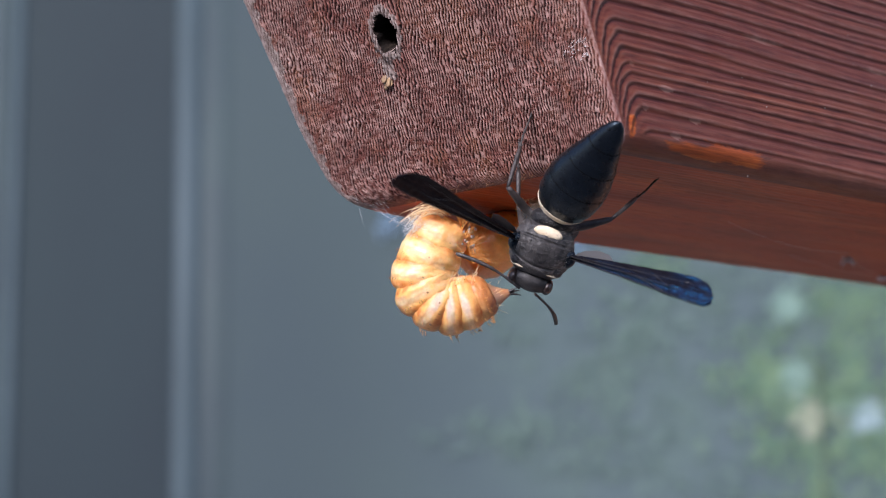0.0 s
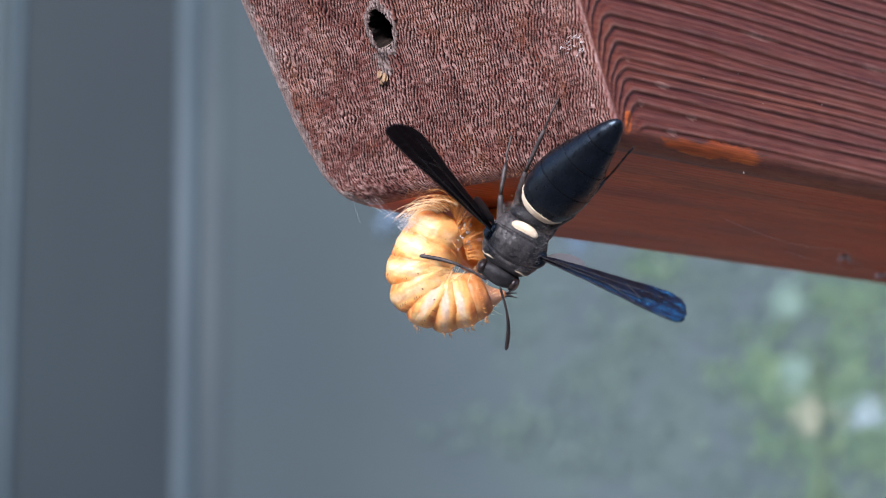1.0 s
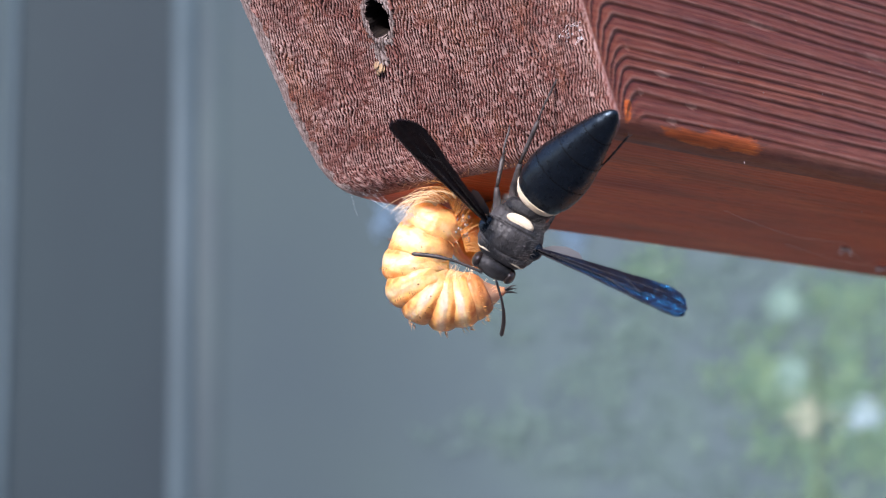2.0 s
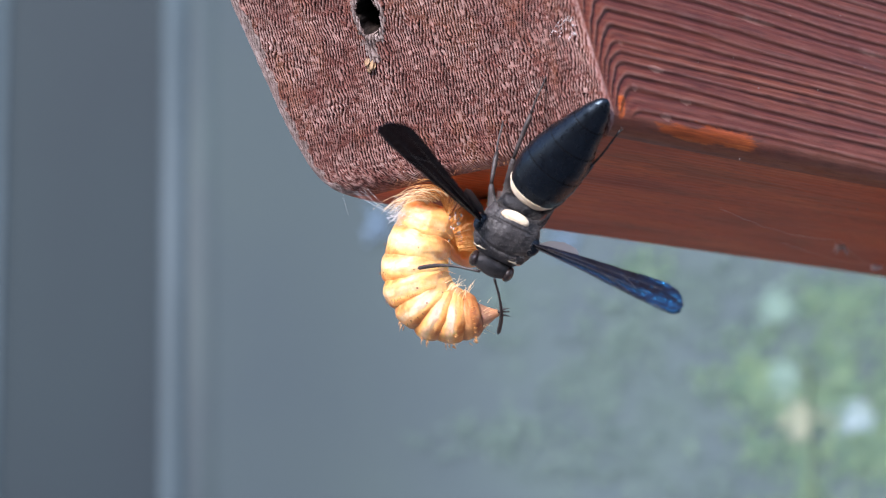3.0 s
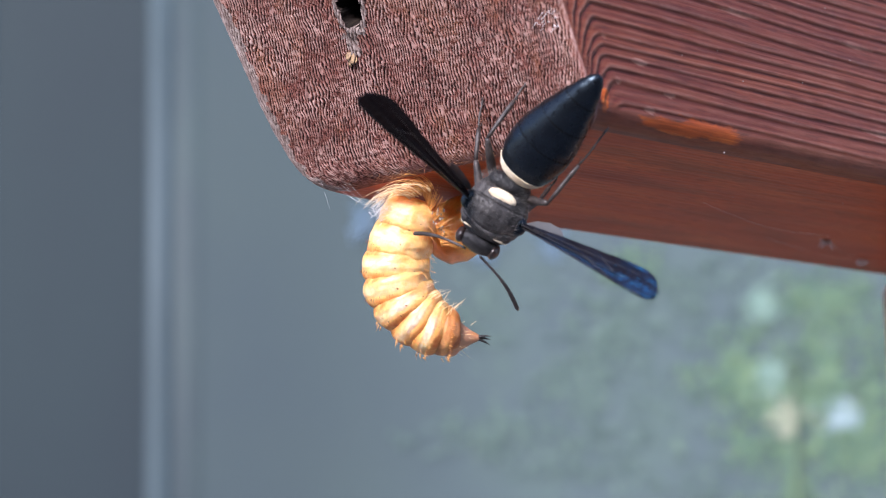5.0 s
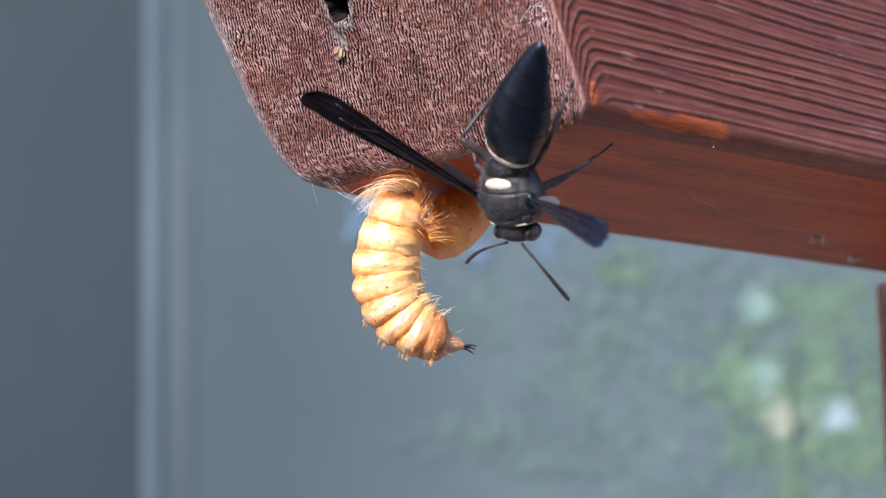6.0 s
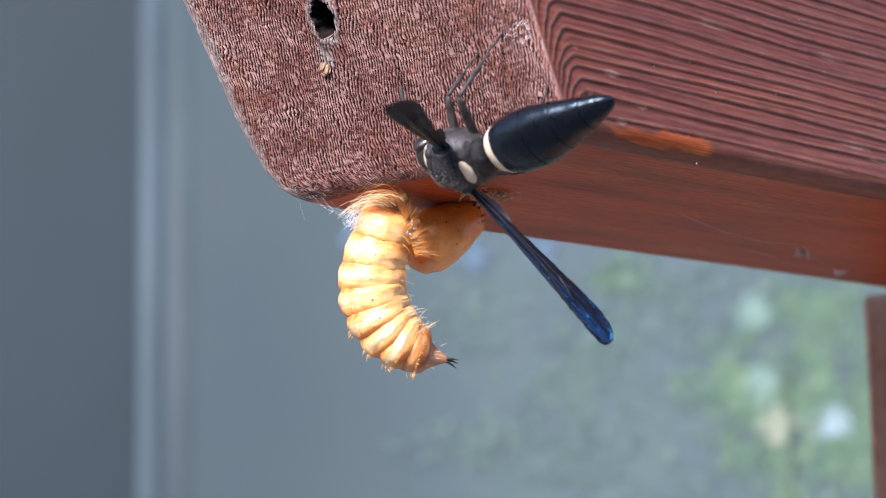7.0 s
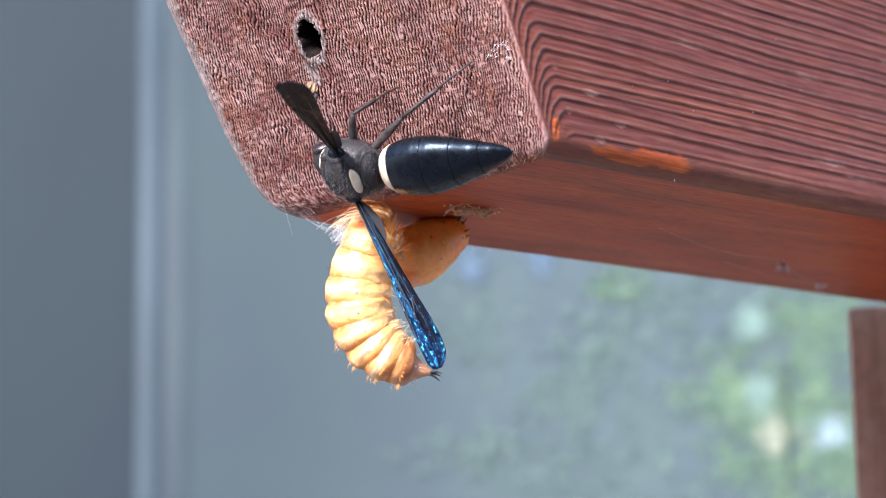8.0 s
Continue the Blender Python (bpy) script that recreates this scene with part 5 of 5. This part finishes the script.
    walk(wasp_parts["wing_left"], [
        (0, pose(-0.00275, 0.00010, 0.00120, 25.1, 50.9, 8.7)),
        (0.5, pose(-0.00275, 0.00010, 0.00120, 19.8, 50.6, 3.3)),
        (1, pose(-0.00275, 0.00010, 0.00120, 19.0, 47.2, 9.4)),
        (1.5, pose(-0.00275, 0.00010, 0.00120, 19.0, 45.4, 10.1)),
        (3, pose(-0.00275, 0.00010, 0.00120, 19.9, 46.3, 5.2)),
        (3.5, pose(-0.00275, 0.00010, 0.00120, 20.5, 47.1, 6.7)),
        (4.5, pose(-0.00275, 0.00010, 0.00120, 21.2, 48.1, 7.1)),
        (4.7, pose(-0.00275, 0.00010, 0.00120, 21.2, 48.0, 7.0)),
        (5.8, pose(-0.00275, 0.00010, 0.00120, 56.1, 34.0, 21.5)),
        (6, pose(-0.00275, 0.00010, 0.00120, 63.0, 38.3, 5.0)),
        (6.2, pose(-0.00275, 0.00010, 0.00120, 51.3, 49.3, -18.5)),
        (6.3, pose(-0.00275, 0.00010, 0.00120, 56.6, 59.0, -12.3)),
        (6.5, pose(-0.00275, 0.00010, 0.00120, 36.7, 52.3, -19.3)),
        (6.6, pose(-0.00275, 0.00010, 0.00120, 45.5, 49.7, -1.8)),
        (6.7, pose(-0.00275, 0.00010, 0.00120, 22.0, 55.0, 5.8)),
        (6.8, pose(-0.00275, 0.00010, 0.00120, 20.6, 45.8, 4.9)),
        (6.9, pose(-0.00275, 0.00010, 0.00120, 22.6, 37.7, 21.0)),
        (7, pose(-0.00275, 0.00010, 0.00120, 89.5, 24.7, 37.4)),
        (7.2, pose(-0.00275, 0.00010, 0.00120, 83.8, 31.0, 39.7)),
        (7.5, pose(-0.00275, 0.00010, 0.00120, 83.0, 33.7, 46.8)),
        (8, pose(-0.00275, 0.00010, 0.00120, 76.1, 32.9, 44.2)),
    ])
    walk(wasp_parts["wing_right"], [
        (0, pose(0.00275, 0.00010, 0.00120, -20.5, -50.2, -12.4)),
        (0.5, pose(0.00275, 0.00010, 0.00120, -19.9, -45.8, -17.5)),
        (1, pose(0.00275, 0.00010, 0.00120, -18.4, -47.5, -16.6)),
        (1.5, pose(0.00275, 0.00010, 0.00120, -17.3, -49.7, -17.8)),
        (3, pose(0.00275, 0.00010, 0.00120, -17.3, -51.6, -20.1)),
        (3.5, pose(0.00275, 0.00010, 0.00120, -17.0, -50.6, -17.8)),
        (4.5, pose(0.00275, 0.00010, 0.00120, -17.3, -50.7, -17.5)),
        (4.7, pose(0.00275, 0.00010, 0.00120, -17.0, -50.7, -18.0)),
        (5.8, pose(0.00275, 0.00010, 0.00120, 24.6, -41.4, -48.4)),
        (6, pose(0.00275, 0.00010, 0.00120, 13.8, -35.1, -53.0)),
        (6.2, pose(0.00275, 0.00010, 0.00120, -10.1, -29.7, -57.4)),
        (6.3, pose(0.00275, 0.00010, 0.00120, -17.9, -24.4, -50.1)),
        (6.5, pose(0.00275, 0.00010, 0.00120, -15.3, -28.8, -56.6)),
        (6.6, pose(0.00275, 0.00010, 0.00120, -12.5, -25.5, -41.6)),
        (6.7, pose(0.00275, 0.00010, 0.00120, -24.0, -42.8, -19.2)),
        (6.8, pose(0.00275, 0.00010, 0.00120, -19.8, -51.5, -12.5)),
        (6.9, pose(0.00275, 0.00010, 0.00120, -14.5, -57.4, -3.5)),
        (7, pose(0.00275, 0.00010, 0.00120, 44.4, -31.9, -25.2)),
        (7.2, pose(0.00275, 0.00010, 0.00120, 50.7, -34.0, -29.5)),
        (7.5, pose(0.00275, 0.00010, 0.00120, 41.9, -32.8, -26.0)),
        (8, pose(0.00275, 0.00010, 0.00120, 41.6, -31.3, -22.7)),
    ])
    walk(wasp_parts["antenna_left"], [
        (0, pose(-0.00075, 0.00460, 0.00060, -52.3, 0.0, 51.0)),
        (0.5, pose(-0.00075, 0.00460, 0.00060, -25.7, -0.0, 39.8)),
        (1, pose(-0.00075, 0.00460, 0.00060, -25.8, 0.0, 36.0)),
        (1.5, pose(-0.00075, 0.00460, 0.00060, -34.8, 0.0, 37.4)),
        (3, pose(-0.00075, 0.00460, 0.00060, -37.1, -0.0, 30.5)),
        (3.5, pose(-0.00075, 0.00460, 0.00060, -42.7, -0.0, 49.9)),
        (4.5, pose(-0.00075, 0.00460, 0.00060, -31.8, -0.0, 60.2)),
        (4.7, pose(-0.00075, 0.00460, 0.00060, -29.6, -0.0, 62.9)),
        (5.8, pose(-0.00075, 0.00460, 0.00060, -8.9, 0.0, 37.4)),
        (6, pose(-0.00075, 0.00460, 0.00060, -14.9, -0.0, 28.5)),
        (6.2, pose(-0.00075, 0.00460, 0.00060, -15.9, -0.0, 30.0)),
        (6.3, pose(-0.00075, 0.00460, 0.00060, -9.6, -0.0, 31.8)),
        (6.5, pose(-0.00075, 0.00460, 0.00060, -4.9, -0.0, 4.1)),
        (6.6, pose(-0.00075, 0.00460, 0.00060, -2.8, -0.0, 24.6)),
        (6.7, pose(-0.00075, 0.00460, 0.00060, -33.0, -0.0, 10.5)),
        (6.8, pose(-0.00075, 0.00460, 0.00060, -34.0, -0.0, 21.1)),
        (6.9, pose(-0.00075, 0.00460, 0.00060, -51.6, -0.0, 23.1)),
        (7, pose(-0.00075, 0.00458, -0.00125, -55.0, 0.0, 52.1)),
        (7.2, pose(-0.00075, 0.00458, -0.00125, -55.0, -0.0, 52.1)),
        (7.5, pose(-0.00075, 0.00458, -0.00125, -55.0, 0.0, 52.1)),
        (8, pose(-0.00075, 0.00458, -0.00125, -55.0, -0.0, 52.1)),
    ])
    walk(wasp_parts["antenna_right"], [
        (0, pose(0.00075, 0.00460, 0.00060, -4.6, -0.0, -98.8)),
        (0.5, pose(0.00075, 0.00460, 0.00060, -27.6, -0.0, -80.5)),
        (1, pose(0.00075, 0.00460, 0.00060, -11.9, 0.0, -79.1)),
        (1.5, pose(0.00075, 0.00460, 0.00060, 1.0, -0.0, -78.9)),
        (3, pose(0.00075, 0.00460, 0.00060, -31.6, 0.0, -65.1)),
        (3.5, pose(0.00075, 0.00460, 0.00060, -41.4, -0.0, -80.5)),
        (4.5, pose(0.00075, 0.00460, 0.00060, -43.6, 0.0, -73.3)),
        (4.7, pose(0.00075, 0.00460, 0.00060, -44.3, 0.0, -73.1)),
        (5.8, pose(0.00075, 0.00460, 0.00060, -13.1, -0.0, -64.1)),
        (6, pose(0.00075, 0.00460, 0.00060, -11.3, -0.0, -63.8)),
        (6.2, pose(0.00075, 0.00460, 0.00060, -22.8, -0.0, -66.0)),
        (6.3, pose(0.00075, 0.00460, 0.00060, -41.4, 0.0, -87.1)),
        (6.5, pose(0.00075, 0.00460, 0.00060, -37.4, -0.0, -96.9)),
        (6.6, pose(0.00075, 0.00460, 0.00060, -39.4, -0.0, -75.6)),
        (6.7, pose(0.00075, 0.00460, 0.00060, -52.5, -0.0, -107.4)),
        (6.8, pose(0.00075, 0.00460, 0.00060, -62.4, 0.0, -87.6)),
        (6.9, pose(0.00075, 0.00460, 0.00060, -60.0, 0.0, -82.9)),
        (7, pose(0.00075, 0.00458, -0.00125, -55.0, -0.0, -52.1)),
        (7.2, pose(0.00075, 0.00458, -0.00125, -55.0, -0.0, -52.1)),
        (7.5, pose(0.00075, 0.00458, -0.00125, -55.0, -0.0, -52.1)),
        (8, pose(0.00075, 0.00458, -0.00125, -55.0, 0.0, -52.1)),
    ])
    # feet: seconds and the place on the wood (mm from the rafter's lower near corner)
    feet = {
        "hind_leg_right": [(0, -5.7, 10.4, 5.3), (0.5, -5.3, 5.0, 6.4), (1.5, -5.9, 4.6, 7.4), (3, -5.9, 5.4, 7.3), (4.5, -5.8, 5.0, 7.2), (5.8, -5.4, 7.0, 5.8), (6.5, -5.7, 6.9, 6.4), (6.8, -6.9, 4.8, 9.0), (7, -7.3, 4.0, 10.0), (7.5, -7.3, 4.2, 9.9), (8, -7.4, 4.6, 9.9)],
        "middle_leg_right": [(0, -5.9, 12.3, 4.8), (1.5, -5.5, 12.9, 4.0), (3, -5.4, 13.0, 3.9), (4.5, -5.9, 12.8, 4.7), (5.8, -6.0, 12.8, 4.9), (6, -5.2, 13.9, 3.2), (6.5, -4.0, 12.3, 1.8), (6.8, -5.6, 11.3, 4.8), (7, -7.3, 7.6, 8.8), (7.5, -7.9, 17.6, 6.3), (8, -9.0, 15.4, 9.0)],
        "hind_leg_left": [(0, 8.1, 7.1, -0.2), (0.5, 6.9, 6.6, -0.2), (0.7, 5.5, 5.5, -0.2), (1.0, -1.4, 0.4, -0.1), (1.5, -1.6, 0.4, -0.1), (3, -2.2, 0.3, 0.1), (4.5, -2.4, 0.3, 0.1), (5.8, -2.9, -0.2, 0.2), (6, -3.6, 0.3, 5.1), (6.2, -3.9, -0.8, 6.1), (6.5, -4.6, 0.7, 6.6), (6.8, 2.0, -0.2, 2.5), (7, -4.5, 0.4, 6.6), (7.5, -3.6, -0.4, 5.3), (8, -2.3, 4.2, 1.8)],
        "middle_leg_left": [(0, 6, 14, -0.2), (1.5, 6, 16, -0.2), (4.5, 6, 15, -0.2), (5.8, 5.3, 7.6, -0.2), (6, 5.0, 4.3, -0.2), (6.2, 3.4, 3.1, -0.2), (6.5, 1.4, -0.2, 2.3), (6.8, 6.7, 11.1, -0.2), (7, 6.5, 14, -0.2), (8, 1.6, 15.5, -0.2)],
    }
    out = END_NORMAL
    for kind, (hx, hy, hz, thigh, shin) in HIPS.items():
        for side_name, s in (("left", -1), ("right", 1)):
            key = kind + "_" + side_name
            leg, lower, foot = wasp_parts[key]
            hip = Vector((s * hx, hy, hz))
            upper_rows, lower_rows = [], []
            for t, m in body:
                inv = m.inverted()
                if key in feet:
                    aim = inv @ (between(feet[key], t) * MM + Vector((0, 0, Z0))) / MM
                else:
                    aim = Vector((s * 0.9, 1.4, -4.2))
                pole = Vector((s * 0.9, 0.1, 0.9)) + (inv.to_3x3() @ out) * 0.6 if key in feet else Vector((s * 0.15, -0.8, -1.0))
                d = aim - hip
                dist = min(max(d.length, abs(shin - thigh) + 0.4), thigh + shin - 0.15)
                d.normalize()
                side = (pole - d * pole.dot(d)).normalized()
                along = (thigh ** 2 + dist ** 2 - shin ** 2) / (2 * dist)
                off = math.sqrt(max(0.0, thigh ** 2 - along ** 2))
                knee = hip + d * along + side * off
                end = hip + d * dist
                up = aimed(hip * MM, knee - hip, side)
                low = aimed(knee * MM, end - knee, side)
                upper_rows.append((t, up))
                lower_rows.append((t, up.inverted() @ low))
            walk(leg, upper_rows)
            walk(lower, lower_rows)
            walk(foot, lower_rows)
    # the caterpillar: seconds, how far it is rolled up, how far its free end swings, how far it stretches
    curls = [
        (0, 1.2, 0, 0.88), (0.1, 1.28, 2, 0.88), (0.2, 1.22, 6, 0.88), (0.3, 1.22, 12, 0.88), (0.4, 1.36, 20, 0.92), (0.5, 1.02, 18, 0.96), (0.6, 0.82, 8, 1.02), (0.7, 0.08, -26, 0.9),
        (0.8, 0.18, -36, 0.82), (0.9, 0.48, -22, 0.82), (1, 1.2, 4, 0.88), (1.1, 1.12, 8, 0.9), (1.2, 1.44, 26, 0.96), (1.3, 0.94, 14, 0.92), (1.5, -0.04, -32, 0.9), (1.7, 0.68, -16, 0.88),
        (2.8, 1.42, 24, 1), (3, 0.24, -16, 0.92), (3.2, 0, -30, 0.88), (3.3, 1.04, -2, 0.94), (3.4, 1.12, 4, 0.9), (3.5, 1.3, 16, 0.92), (3.6, 1.38, 22, 1), (3.7, 0.6, 0, 0.96),
        (3.8, 0.32, -6, 0.94), (3.9, 0.36, -10, 0.96), (4, 1.22, 3, 0.94), (4.1, 1.08, -1, 0.91), (4.2, 0.82, -2, 0.92), (4.4, 1.4, 22, 1), (4.5, 0.76, 6, 1), (4.6, 0.8, 8, 1),
        (4.7, 0.46, 0, 0.98), (5.8, -0.02, -4, 1), (6, -0.06, -4, 1), (6.2, -0.08, -4, 0.98), (6.5, -0.08, -4, 1), (6.8, -0.1, -4, 1), (7, -0.06, -2, 0.98), (7.5, -0.1, -4, 0.98),
        (8, -0.08, -2, 0.98),
    ]
    for i, segment in enumerate(caterpillar_segments):
        walk(segment, [(t, chain(c, w, k)[i]) for t, c, w, k in curls])


motions()
